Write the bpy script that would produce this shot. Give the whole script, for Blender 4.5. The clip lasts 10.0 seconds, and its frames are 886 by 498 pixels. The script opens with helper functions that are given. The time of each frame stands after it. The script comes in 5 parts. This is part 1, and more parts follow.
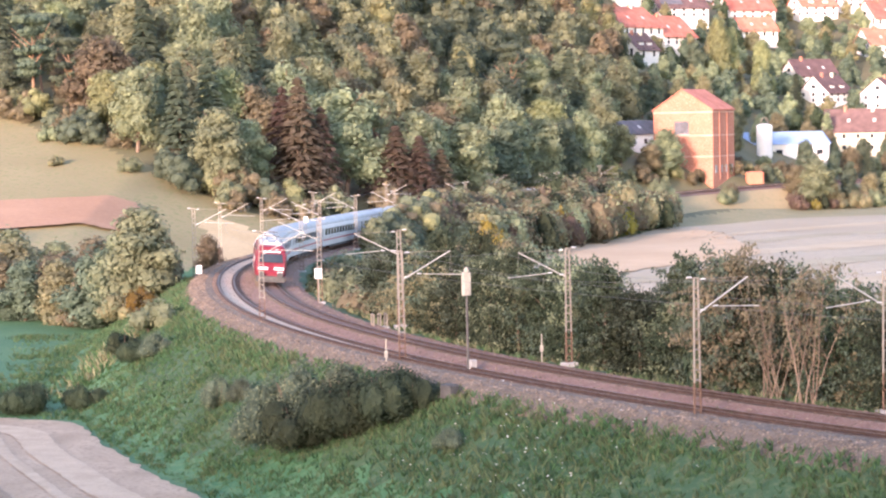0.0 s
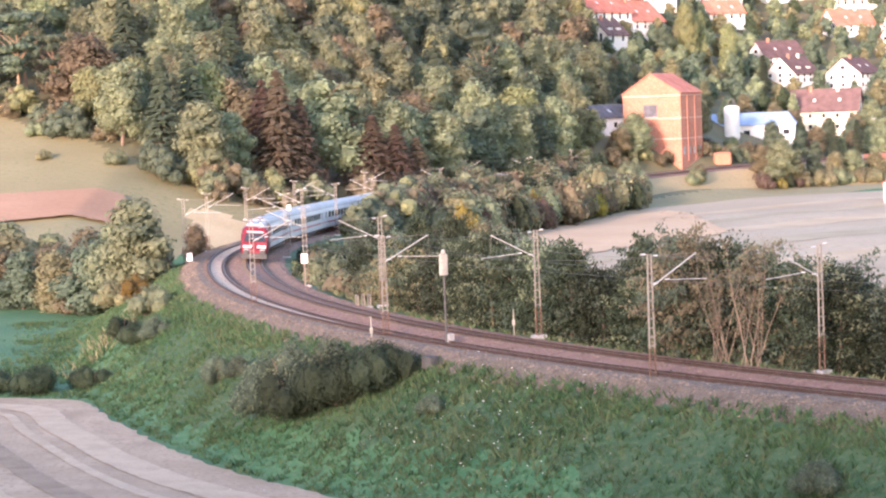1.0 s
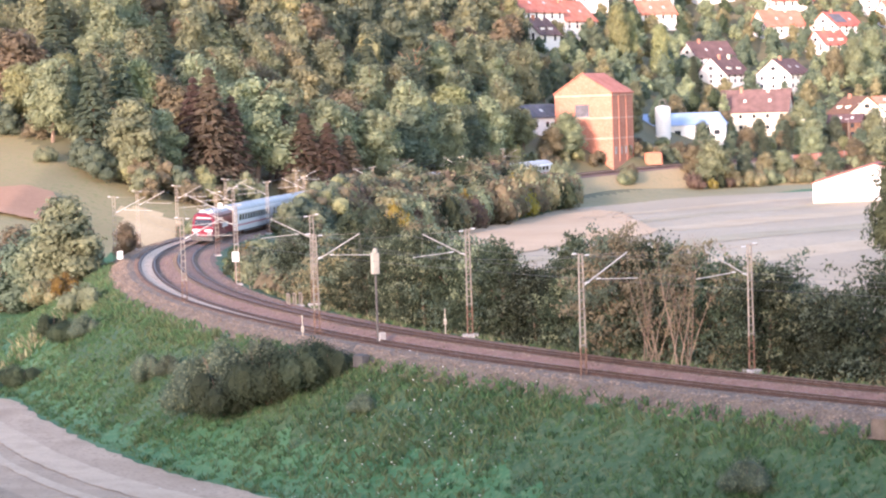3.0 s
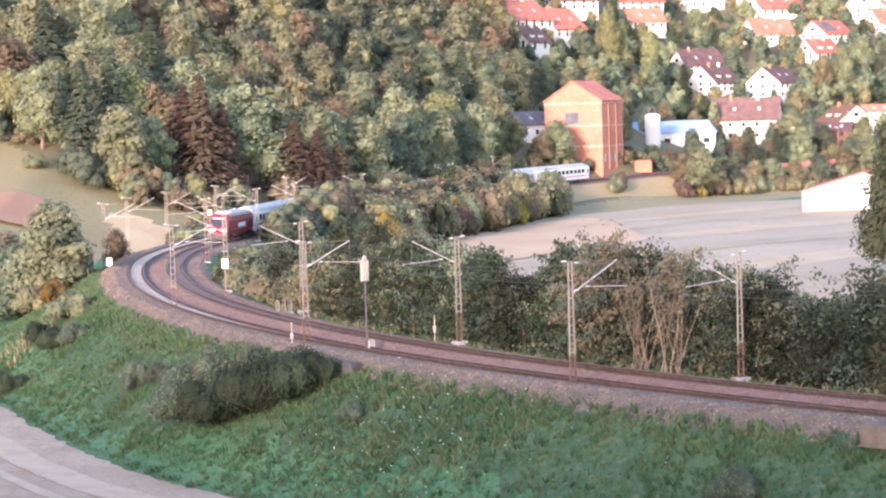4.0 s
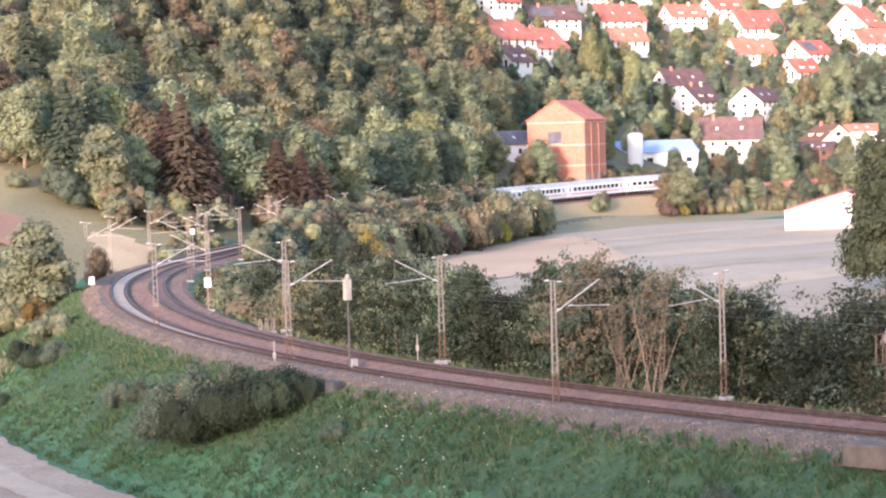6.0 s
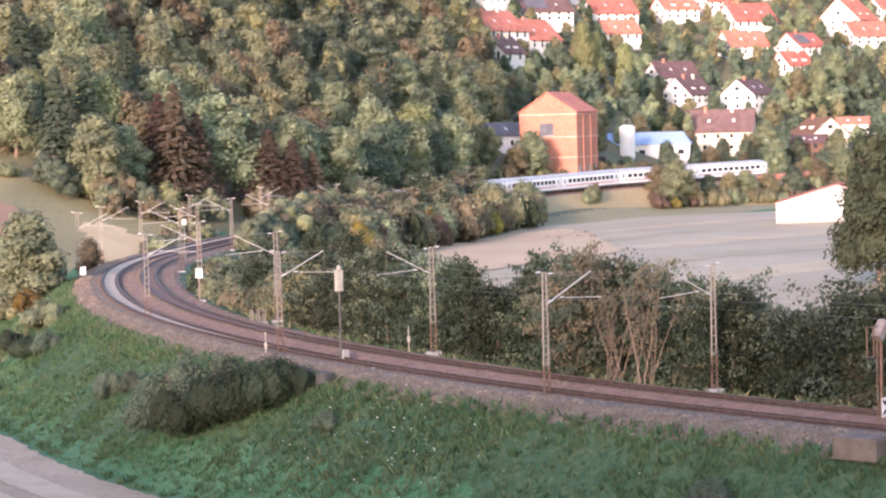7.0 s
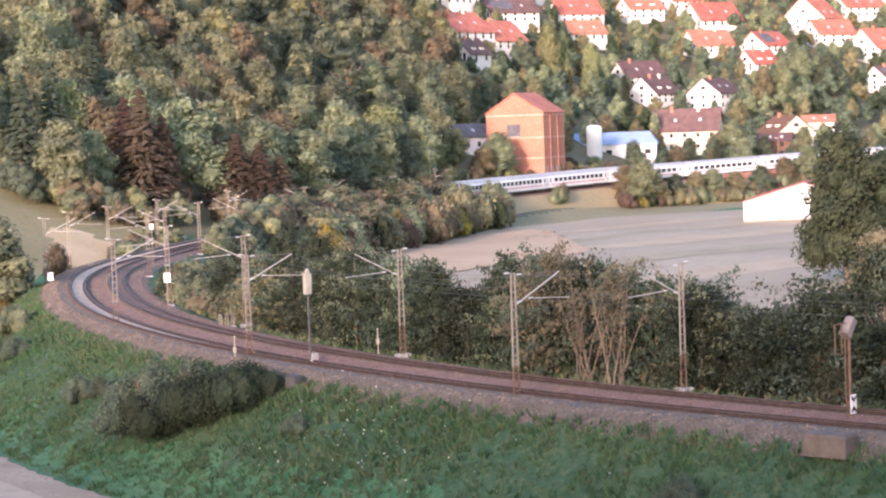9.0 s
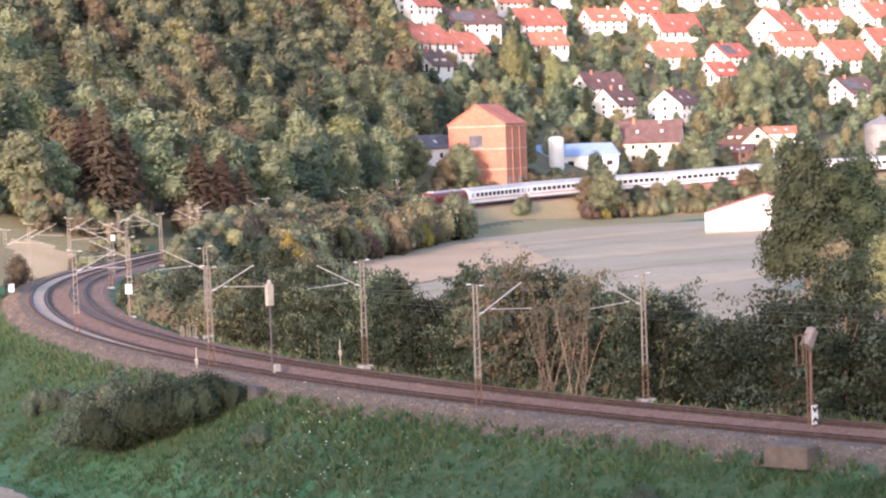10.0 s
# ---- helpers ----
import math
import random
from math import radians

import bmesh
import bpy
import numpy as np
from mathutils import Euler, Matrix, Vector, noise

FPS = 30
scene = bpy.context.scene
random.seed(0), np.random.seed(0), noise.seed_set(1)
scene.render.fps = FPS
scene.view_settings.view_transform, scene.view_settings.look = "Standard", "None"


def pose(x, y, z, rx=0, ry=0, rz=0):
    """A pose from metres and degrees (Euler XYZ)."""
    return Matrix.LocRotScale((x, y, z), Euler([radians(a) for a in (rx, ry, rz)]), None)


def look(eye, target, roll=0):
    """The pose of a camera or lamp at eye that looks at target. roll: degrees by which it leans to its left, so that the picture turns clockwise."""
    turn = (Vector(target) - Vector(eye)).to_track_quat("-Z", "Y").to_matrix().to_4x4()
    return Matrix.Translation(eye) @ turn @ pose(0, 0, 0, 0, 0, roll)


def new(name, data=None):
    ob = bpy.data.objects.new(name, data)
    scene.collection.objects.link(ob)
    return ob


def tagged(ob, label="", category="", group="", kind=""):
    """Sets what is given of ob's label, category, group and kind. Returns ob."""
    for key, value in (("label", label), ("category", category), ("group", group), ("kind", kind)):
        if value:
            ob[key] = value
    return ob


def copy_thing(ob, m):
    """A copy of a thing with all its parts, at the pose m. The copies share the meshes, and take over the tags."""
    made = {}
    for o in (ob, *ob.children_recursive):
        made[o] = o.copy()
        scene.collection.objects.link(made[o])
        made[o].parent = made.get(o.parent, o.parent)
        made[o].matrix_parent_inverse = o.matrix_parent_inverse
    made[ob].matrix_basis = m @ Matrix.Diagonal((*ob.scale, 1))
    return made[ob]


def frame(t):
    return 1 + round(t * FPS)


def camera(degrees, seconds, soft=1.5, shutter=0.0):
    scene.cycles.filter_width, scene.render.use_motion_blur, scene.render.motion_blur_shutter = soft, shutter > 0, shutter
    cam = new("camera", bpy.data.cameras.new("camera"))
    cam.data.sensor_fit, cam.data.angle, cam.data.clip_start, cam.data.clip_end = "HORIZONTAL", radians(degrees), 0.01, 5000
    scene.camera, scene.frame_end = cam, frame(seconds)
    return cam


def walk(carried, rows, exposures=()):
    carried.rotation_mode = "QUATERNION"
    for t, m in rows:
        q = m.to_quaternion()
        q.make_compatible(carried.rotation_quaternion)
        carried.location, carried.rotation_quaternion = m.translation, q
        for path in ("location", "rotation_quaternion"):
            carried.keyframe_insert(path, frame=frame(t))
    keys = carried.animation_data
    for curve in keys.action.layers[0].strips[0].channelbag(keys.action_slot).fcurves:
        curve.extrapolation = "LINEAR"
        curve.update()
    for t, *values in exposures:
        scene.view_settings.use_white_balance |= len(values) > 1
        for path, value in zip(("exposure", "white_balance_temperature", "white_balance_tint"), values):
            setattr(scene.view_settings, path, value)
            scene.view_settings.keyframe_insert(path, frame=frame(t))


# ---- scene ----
# Lens, tripod and pan. World: x right, y ahead, z up from the rail head of the near bend.
cam = camera(23.31, 10.0, soft=2.2)
EYE = (0.0, 0.0, 15.0)
PAN = [
    (0.0, 3.55, -3.30, 1.2),
    (0.2, 3.36, -3.15, 1.7),
    (0.5, 3.402, -3.353, 1.895),
    (1.0, 2.854, -3.734, 2.226),
    (1.5, 2.298, -3.992, 2.204),
    (2.0, 1.733, -3.987, 2.265),
    (2.5, 1.328, -3.943, 2.087),
    (4.0, 0.777, -3.644, 1.781),
    (4.5, 0.812, -4.110, 1.712),
    (5.0, 0.660, -4.236, 1.860),
    (5.5, 0.474, -3.102, 1.895),
    (7.0, 0.110, -3.385, 1.511),
    (7.5, 0.000, -3.465, 1.700),
    (8.0, -0.164, -3.257, 2.049),
    (8.5, -0.392, -3.204, 2.083),
    (9.0, -0.772, -3.365, 2.067),
    (9.5, -1.356, -3.343, 2.151),
    (10.0, -1.778, -3.102, 2.028),
]
STEP_IN = {0.0: 12.0, 0.2: 5.5}


def eye_row(t, yaw, pitch, roll):
    d = STEP_IN.get(t, 0.0)
    return (t, pose(EYE[0] - 0.05 * d, EYE[1] + d, EYE[2] - 0.055 * d, 90 + pitch, roll, yaw))


walk(cam, [eye_row(*row) for row in PAN],
     exposures=[(0.0, 2.52, 6500, 31), (1.0, 2.48, 6500, 31), (2.5, 2.48, 6350, 30), (5.5, 2.40, 6250, 30), (7.5, 2.14, 6400, 31), (10.0, 2.09, 6400, 31)])

# ---- light ----
SUN_ELEV, SUN_FROM = 10.5, (-0.36, -0.93)   # low evening sun behind the tripod
world = bpy.data.worlds.new("evening_sky")
scene.world = world
world.use_nodes = True
wn = world.node_tree
wn.nodes.clear()
sky = wn.nodes.new("ShaderNodeTexSky")
sky.sky_type = "NISHITA"
sky.sun_disc = False
sky.sun_elevation = radians(SUN_ELEV)
sky.sun_rotation = math.atan2(SUN_FROM[0], SUN_FROM[1])
sky.air_density, sky.dust_density, sky.ozone_density = 1.2, 1.2, 2.0
bg = wn.nodes.new("ShaderNodeBackground")
bg.inputs["Strength"].default_value = 0.15
wo = wn.nodes.new("ShaderNodeOutputWorld")
wn.links.new(sky.outputs[0], bg.inputs[0])
wn.links.new(bg.outputs[0], wo.inputs[0])
sun_data = bpy.data.lights.new("sun", "SUN")
sun_data.energy, sun_data.angle, sun_data.color = 1.65, radians(6.0), (1.0, 0.83, 0.69)
sun = new("sun", sun_data)
_k = math.tan(radians(SUN_ELEV)) * math.hypot(*SUN_FROM)
sun.matrix_world = look((SUN_FROM[0] * 50, SUN_FROM[1] * 50, _k * 50 + 60), (0, 0, 60))


# ---- materials ----
def material(name, c1, c2, scale=1.0, rough=0.8, metal=0.0, bump=0.2, c3=None, fine=8.0, island=0.0, obj=0.0, detail=4.0, coord="Object", translucent=0.0, spec=0.3, hue=0.05):
    """Two-scale procedural surface: large patches c1 to c2, fine grain, optional third colour in streaks."""
    m = bpy.data.materials.new(name)
    m.use_nodes = True
    nt = m.node_tree
    nd, ln = nt.nodes, nt.links
    b = nd["Principled BSDF"]
    tc = nd.new("ShaderNodeTexCoord")
    n1 = nd.new("ShaderNodeTexNoise")
    n1.inputs["Scale"].default_value, n1.inputs["Detail"].default_value = scale, detail
    n2 = nd.new("ShaderNodeTexNoise")
    n2.inputs["Scale"].default_value, n2.inputs["Detail"].default_value = scale * fine, 3.0
    src = nd.new("ShaderNodeNewGeometry").outputs["Position"] if coord == "World" else tc.outputs[coord]
    ln.new(src, n1.inputs["Vector"])
    ln.new(src, n2.inputs["Vector"])
    ramp = nd.new("ShaderNodeValToRGB")
    ramp.color_ramp.elements[0].position, ramp.color_ramp.elements[1].position = 0.35, 0.65
    ramp.color_ramp.elements[0].color, ramp.color_ramp.elements[1].color = (*c1, 1), (*c2, 1)
    ln.new(n1.outputs["Fac"], ramp.inputs[0])
    col = ramp.outputs[0]
    if c3:
        r3 = nd.new("ShaderNodeValToRGB")
        r3.color_ramp.elements[0].position, r3.color_ramp.elements[1].position = 0.5, 0.68
        ln.new(n2.outputs["Fac"], r3.inputs[0])
        mx = nd.new("ShaderNodeMixRGB")
        mx.inputs[2].default_value = (*c3, 1)
        ln.new(r3.outputs[0], mx.inputs[0])
        ln.new(col, mx.inputs[1])
        col = mx.outputs[0]
    hs = nd.new("ShaderNodeHueSaturation")
    ln.new(col, hs.inputs["Color"])
    val = nd.new("ShaderNodeMath")
    val.operation = "MULTIPLY_ADD"
    val.inputs[1].default_value, val.inputs[2].default_value = 0.35, 0.82
    ln.new(n2.outputs["Fac"], val.inputs[0])
    out = val.outputs[0]
    if island:
        g = nd.new("ShaderNodeNewGeometry")
        a = nd.new("ShaderNodeMath")
        a.operation = "MULTIPLY_ADD"
        a.inputs[1].default_value, a.inputs[2].default_value = island, 1 - island / 2
        ln.new(g.outputs["Random Per Island"], a.inputs[0])
        p = nd.new("ShaderNodeMath")
        p.operation = "MULTIPLY"
        ln.new(out, p.inputs[0])
        ln.new(a.outputs[0], p.inputs[1])
        out = p.outputs[0]
    if obj:
        oi = nd.new("ShaderNodeObjectInfo")
        a = nd.new("ShaderNodeMath")
        a.operation = "MULTIPLY_ADD"
        a.inputs[1].default_value, a.inputs[2].default_value = obj, 1 - obj / 2
        ln.new(oi.outputs["Random"], a.inputs[0])
        p = nd.new("ShaderNodeMath")
        p.operation = "MULTIPLY"
        ln.new(out, p.inputs[0])
        ln.new(a.outputs[0], p.inputs[1])
        out = p.outputs[0]
        h = nd.new("ShaderNodeMath")
        h.operation = "MULTIPLY_ADD"
        h.inputs[1].default_value, h.inputs[2].default_value = hue, 0.5 - hue / 2
        ln.new(oi.outputs["Random"], h.inputs[0])
        ln.new(h.outputs[0], hs.inputs["Hue"])
    ln.new(out, hs.inputs["Value"])
    ln.new(hs.outputs[0], b.inputs["Base Color"])
    b.inputs["Roughness"].default_value, b.inputs["Metallic"].default_value = rough, metal
    b.inputs["Specular IOR Level"].default_value = spec
    if bump:
        bp = nd.new("ShaderNodeBump")
        bp.inputs["Strength"].default_value, bp.inputs["Distance"].default_value = bump, 0.05
        ln.new(n2.outputs["Fac"], bp.inputs["Height"])
        ln.new(bp.outputs[0], b.inputs["Normal"])
    if translucent:
        tr = nd.new("ShaderNodeBsdfTranslucent")
        ln.new(hs.outputs[0], tr.inputs[0])
        ms = nd.new("ShaderNodeMixShader")
        ms.inputs[0].default_value = translucent
        ln.new(b.outputs[0], ms.inputs[1])
        ln.new(tr.outputs[0], ms.inputs[2])
        ln.new(ms.outputs[0], nd["Material Output"].inputs[0])
    return m


def foliage(name, c1, c2, obj=0.45):
    return material(name, c1, c2, scale=0.35, fine=6, rough=0.75, bump=0, island=0.42, obj=obj, translucent=0.42, spec=0.2)


GRASS = material("meadow_grass", (0.045, 0.135, 0.055), (0.08, 0.175, 0.07), scale=0.10, fine=30, bump=0.7, c3=(0.115, 0.175, 0.075), coord="World", detail=6)
BANK = material("bank_grass", (0.034, 0.08, 0.034), (0.068, 0.115, 0.048), scale=0.22, fine=14, bump=0.9, c3=(0.105, 0.125, 0.056), coord="World", detail=6)
DRY = material("dry_pasture", (0.34, 0.245, 0.12), (0.42, 0.30, 0.155), scale=0.04, fine=30, bump=0.5, c3=(0.27, 0.225, 0.11), coord="World", detail=6)
PASTURE = material("hill_pasture", (0.25, 0.20, 0.10), (0.31, 0.25, 0.13), scale=0.05, fine=26, bump=0.6, c3=(0.19, 0.185, 0.08), coord="World", detail=6)
SOIL = material("ploughed_soil", (0.34, 0.185, 0.11), (0.41, 0.235, 0.145), scale=0.05, fine=30, bump=0.5, coord="World")
STUBBLE = material("stubble", (0.37, 0.285, 0.19), (0.45, 0.355, 0.245), scale=0.03, fine=30, bump=0.5, c3=(0.32, 0.26, 0.18), coord="World", detail=6)
TRACKSOIL = material("dirt_field", (0.37, 0.255, 0.165), (0.49, 0.35, 0.235), scale=0.25, fine=12, bump=1.0, c3=(0.30, 0.205, 0.135), coord="World", detail=6)
WOODFLOOR = material("wood_floor", (0.13, 0.12, 0.06), (0.19, 0.16, 0.085), scale=0.1, fine=12, bump=0.6, coord="World")
BALLAST = material("ballast", (0.185, 0.092, 0.062), (0.25, 0.13, 0.092), scale=1.2, fine=6, bump=1.0, c3=(0.26, 0.165, 0.125), coord="World")
STONE = material("ballast_stone", (0.14, 0.095, 0.066), (0.29, 0.205, 0.145), scale=1.0, fine=6, bump=0.3, coord="World", island=0.8)
# darker ballast colour that carries the shade along the rails
BALLAST_DARK = material("ballast_oily", (0.09, 0.055, 0.045), (0.14, 0.09, 0.075), scale=1.4, fine=6, bump=1.0, coord="World")
RAIL = material("rail_steel", (0.10, 0.06, 0.045), (0.15, 0.09, 0.07), scale=2, rough=0.5, metal=0.5, bump=0.1)
RAILTOP = material("rail_head", (0.16, 0.12, 0.10), (0.24, 0.19, 0.165), scale=2, rough=0.5, metal=1.0, bump=0)
GREY_STONE = material("grey_ballast", (0.11, 0.08, 0.057), (0.165, 0.12, 0.086), scale=1.2, fine=6, bump=1.0, c3=(0.21, 0.155, 0.115), coord="World")
SLEEPER = material("concrete_sleeper", (0.12, 0.075, 0.055), (0.18, 0.115, 0.085), scale=3, bump=0.3, obj=0.3)
STEEL = material("galvanised_steel", (0.235, 0.205, 0.17), (0.33, 0.29, 0.245), scale=1.5, rough=0.6, metal=0.2, bump=0.1, c3=(0.34, 0.25, 0.18))
RUST = material("rusty_steel", (0.13, 0.078, 0.056), (0.20, 0.115, 0.075), scale=1.5, rough=0.8, bump=0.2)
PORCELAIN = material("insulator", (0.58, 0.56, 0.53), (0.65, 0.63, 0.6), scale=3, rough=0.25, bump=0)
WIRE = material("copper_wire", (0.16, 0.15, 0.14), (0.22, 0.21, 0.2), scale=2, rough=0.5, metal=0.6, bump=0)
CONCRETE = material("concrete", (0.30, 0.28, 0.26), (0.42, 0.39, 0.36), scale=1.2, bump=0.3)
WHITE = material("white_render", (0.78, 0.75, 0.71), (0.84, 0.81, 0.77), scale=0.4, fine=14, bump=0.1, rough=0.9)
CREAM = material("cream_render", (0.74, 0.66, 0.50), (0.80, 0.73, 0.58), scale=0.4, fine=14, bump=0.1, rough=0.9)
TILE_RED = material("red_roof_tiles", (0.40, 0.125, 0.085), (0.52, 0.185, 0.13), scale=0.5, fine=16, bump=0.5, obj=0.3, rough=0.85, hue=0.012)
TILE_BROWN = material("brown_roof_tiles", (0.115, 0.066, 0.062), (0.165, 0.096, 0.09), scale=0.5, fine=16, bump=0.5, obj=0.3, rough=0.85, hue=0.012)
BRICK = material("red_hollow_brick", (0.42, 0.165, 0.105), (0.49, 0.205, 0.135), scale=0.35, fine=12, bump=0.3, c3=(0.52, 0.26, 0.185), rough=0.9)
BLUE_SHEET = material("blue_roof_sheet", (0.30, 0.40, 0.58), (0.36, 0.46, 0.63), scale=0.4, rough=0.45, bump=0.1)
SLATE = material("slate_cladding", (0.10, 0.10, 0.11), (0.15, 0.14, 0.16), scale=0.7, bump=0.3)
GLASS = material("window_glass", (0.03, 0.035, 0.04), (0.05, 0.055, 0.06), scale=0.5, rough=0.08, bump=0, spec=0.6)
WOOD_DARK = material("dark_timber", (0.14, 0.075, 0.05), (0.2, 0.11, 0.07), scale=1.5, bump=0.3)
COACH_WHITE = material("coach_white", (0.66, 0.65, 0.65), (0.74, 0.73, 0.72), scale=0.3, fine=20, rough=0.35, bump=0)
COACH_ROOF = material("coach_roof", (0.36, 0.355, 0.35), (0.45, 0.44, 0.435), scale=0.5, fine=20, rough=0.45, bump=0.05)
COACH_STRIPE = material("red_stripe", (0.45, 0.04, 0.045), (0.5, 0.05, 0.05), scale=0.5, rough=0.35, bump=0)
LOCO_RED = material("loco_red", (0.17, 0.016, 0.028), (0.22, 0.024, 0.036), scale=0.4, fine=20, rough=0.35, bump=0)
UNDER = material("underframe_grey", (0.07, 0.065, 0.06), (0.11, 0.10, 0.09), scale=2, bump=0.2)
ORANGE = material("orange_plastic", (0.44, 0.16, 0.095), (0.50, 0.20, 0.12), scale=0.6, rough=0.6)
SIGN_BLACK = material("sign_black", (0.03, 0.03, 0.03), (0.04, 0.04, 0.04), scale=1, rough=0.5, bump=0)
BARK = material("bark", (0.16, 0.11, 0.08), (0.24, 0.16, 0.11), scale=2, bump=0.6)
PALE_BARK = material("pale_bark", (0.24, 0.17, 0.12), (0.33, 0.24, 0.17), scale=2, bump=0.5)
BARK_PINE = material("pine_bark", (0.27, 0.16, 0.10), (0.35, 0.21, 0.13), scale=2, bump=0.6)
LEAF_MID = foliage("leaf_mid_green", (0.20, 0.22, 0.13), (0.285, 0.305, 0.178))
LEAF_LIGHT = foliage("leaf_light_green", (0.235, 0.25, 0.12), (0.31, 0.315, 0.16), 0.3)
LEAF_DARK = foliage("leaf_dark_green", (0.048, 0.064, 0.037), (0.08, 0.096, 0.053), 0.8)
LEAF_OLIVE = foliage("leaf_olive_brown", (0.19, 0.165, 0.10), (0.265, 0.22, 0.13))
LEAF_YELLOW = foliage("leaf_yellow", (0.26, 0.19, 0.045), (0.33, 0.24, 0.06), 0.3)
LEAF_RUST = foliage("leaf_russet", (0.15, 0.108, 0.08), (0.20, 0.145, 0.105), 0.3)
NEEDLE = foliage("needle_green", (0.105, 0.135, 0.092), (0.16, 0.19, 0.125))
STRAW = material("straw_weeds", (0.17, 0.165, 0.085), (0.24, 0.22, 0.12), scale=0.5, bump=0, island=0.6)
UMBEL = material("white_umbels", (0.55, 0.53, 0.46), (0.65, 0.63, 0.55), scale=0.5, bump=0, island=0.4)


# ---- mesh tools ----
class Mesh:
    """Collects boxes, prisms, tubes and quads, with a material slot for each face."""

    def __init__(self):
        self.v, self.f, self.m, self.mats = [], [], [], []

    def slot(self, mat):
        if mat not in self.mats:
            self.mats.append(mat)
        return self.mats.index(mat)

    def add(self, verts, faces, mat, m=None):
        o = len(self.v)
        self.v += [tuple(m @ Vector(p)) for p in verts] if m is not None else [tuple(p) for p in verts]
        self.f += [tuple(i + o for i in f) for f in faces]
        self.m += [self.slot(mat)] * len(faces)

    def box(self, x0, y0, z0, x1, y1, z1, mat, m=None, c=0.0):
        """A box; c cuts its upright and upper edges."""
        if c <= 0:
            v = [(x, y, z) for z in (z0, z1) for x, y in ((x0, y0), (x1, y0), (x1, y1), (x0, y1))]
            f = [(3, 2, 1, 0), (4, 5, 6, 7), (0, 1, 5, 4), (1, 2, 6, 5), (2, 3, 7, 6), (3, 0, 4, 7)]
        else:
            def ring(d, z):
                return [(x0 + d + c, y0 + d, z), (x1 - d - c, y0 + d, z), (x1 - d, y0 + d + c, z), (x1 - d, y1 - d - c, z), (x1 - d - c, y1 - d, z), (x0 + d + c, y1 - d, z), (x0 + d, y1 - d - c, z), (x0 + d, y0 + d + c, z)]
            v = ring(0, z0) + ring(0, z1 - c) + ring(c, z1)
            f = [tuple(range(7, -1, -1)), tuple(range(16, 24))]
            f += [(k * 8 + i, k * 8 + (i + 1) % 8, k * 8 + 8 + (i + 1) % 8, k * 8 + 8 + i) for k in (0, 1) for i in range(8)]
        self.add(v, f, mat, m)

    def tube(self, a, b, r0, r1, mat, n=6, caps=True):
        a, b = Vector(a), Vector(b)
        q = (b - a).to_track_quat("Z", "Y")
        v = []
        for p, r in ((a, r0), (b, r1)):
            v += [p + q @ Vector((r * math.cos(2 * math.pi * i / n), r * math.sin(2 * math.pi * i / n), 0)) for i in range(n)]
        f = [(i, (i + 1) % n, n + (i + 1) % n, n + i) for i in range(n)]
        if caps:
            f += [tuple(range(n - 1, -1, -1)), tuple(range(n, 2 * n))]
        self.add(v, f, mat)

    def lathe(self, rings, mat, n=10, x=0, y=0):
        v = [(x + r * math.cos(2 * math.pi * i / n), y + r * math.sin(2 * math.pi * i / n), z) for r, z in rings for i in range(n)]
        f = [(k * n + i, k * n + (i + 1) % n, (k + 1) * n + (i + 1) % n, (k + 1) * n + i) for k in range(len(rings) - 1) for i in range(n)]
        f += [tuple(range(n - 1, -1, -1)), tuple(range((len(rings) - 1) * n, len(rings) * n))]
        self.add(v, f, mat)

    def sweep(self, profile, path, mat, closed=False, caps=True):
        """A profile of (across, up) swept along (point, side) stations."""
        n = len(profile)
        v = [p + s * a + Vector((0, 0, u)) for p, s in path for a, u in profile]
        last = n if closed else n - 1
        f = [(k * n + i, k * n + (i + 1) % n, (k + 1) * n + (i + 1) % n, (k + 1) * n + i) for k in range(len(path) - 1) for i in range(last)]
        if closed and caps:
            f += [tuple(range(n - 1, -1, -1)), tuple(range((len(path) - 1) * n, len(path) * n))]
        self.add(v, f, mat)

    def data(self, name, smooth=False):
        me = bpy.data.meshes.new(name)
        me.from_pydata(self.v, [], self.f)
        for mat in self.mats:
            me.materials.append(mat)
        me.polygons.foreach_set("material_index", self.m)
        if smooth:
            me.polygons.foreach_set("use_smooth", [True] * len(self.f))
        me.update()
        return me


def part(name, mesh, parent=None, label="", m=None, smooth=False):
    """Links a Mesh (or finished mesh data) as one object, under a thing or part if given."""
    ob = new(name, mesh.data(name, smooth) if isinstance(mesh, Mesh) else mesh)
    if parent is not None:
        ob.parent = parent
    if m is not None:
        ob.matrix_basis = m
    return tagged(ob, label) if label else ob


def thing(name, label, category, group="", kind="", m=None):
    ob = new(name)
    ob.empty_display_size = 0.3
    if m is not None:
        ob.matrix_basis = m
    return tagged(ob, label, category, group, kind)


# ---- line of the railway (inner track), with its height ----
ARC_X, ARC_Y, ARC_R = 164.0, 240.2, 195.8
_knots = [Vector((ARC_X - ARC_R * math.cos(a), ARC_Y - ARC_R * math.sin(a), 0.0)) for a in [radians(d) for d in (78, 70, 62, 54, 46, 38, 30, 22, 15)]]
_knots += [Vector(k) for k in ((-30.0, 213, -0.1), (-33.4, 237, -0.4), (-35.0, 265, -0.9), (-33.0, 300, -1.4), (-28.2, 331, -1.5), (-21.0, 361, -1.5), (-9.6, 400, -1.4), (1.6, 432, -1.4), (13.6, 458, -1.2),
                               (27.0, 480, -1.15), (41.3, 501, -0.85), (77.4, 531, -0.4), (97.0, 544, 0.3), (150, 572, 1.0), (230, 604, 1.6), (330, 634, 2.0))]


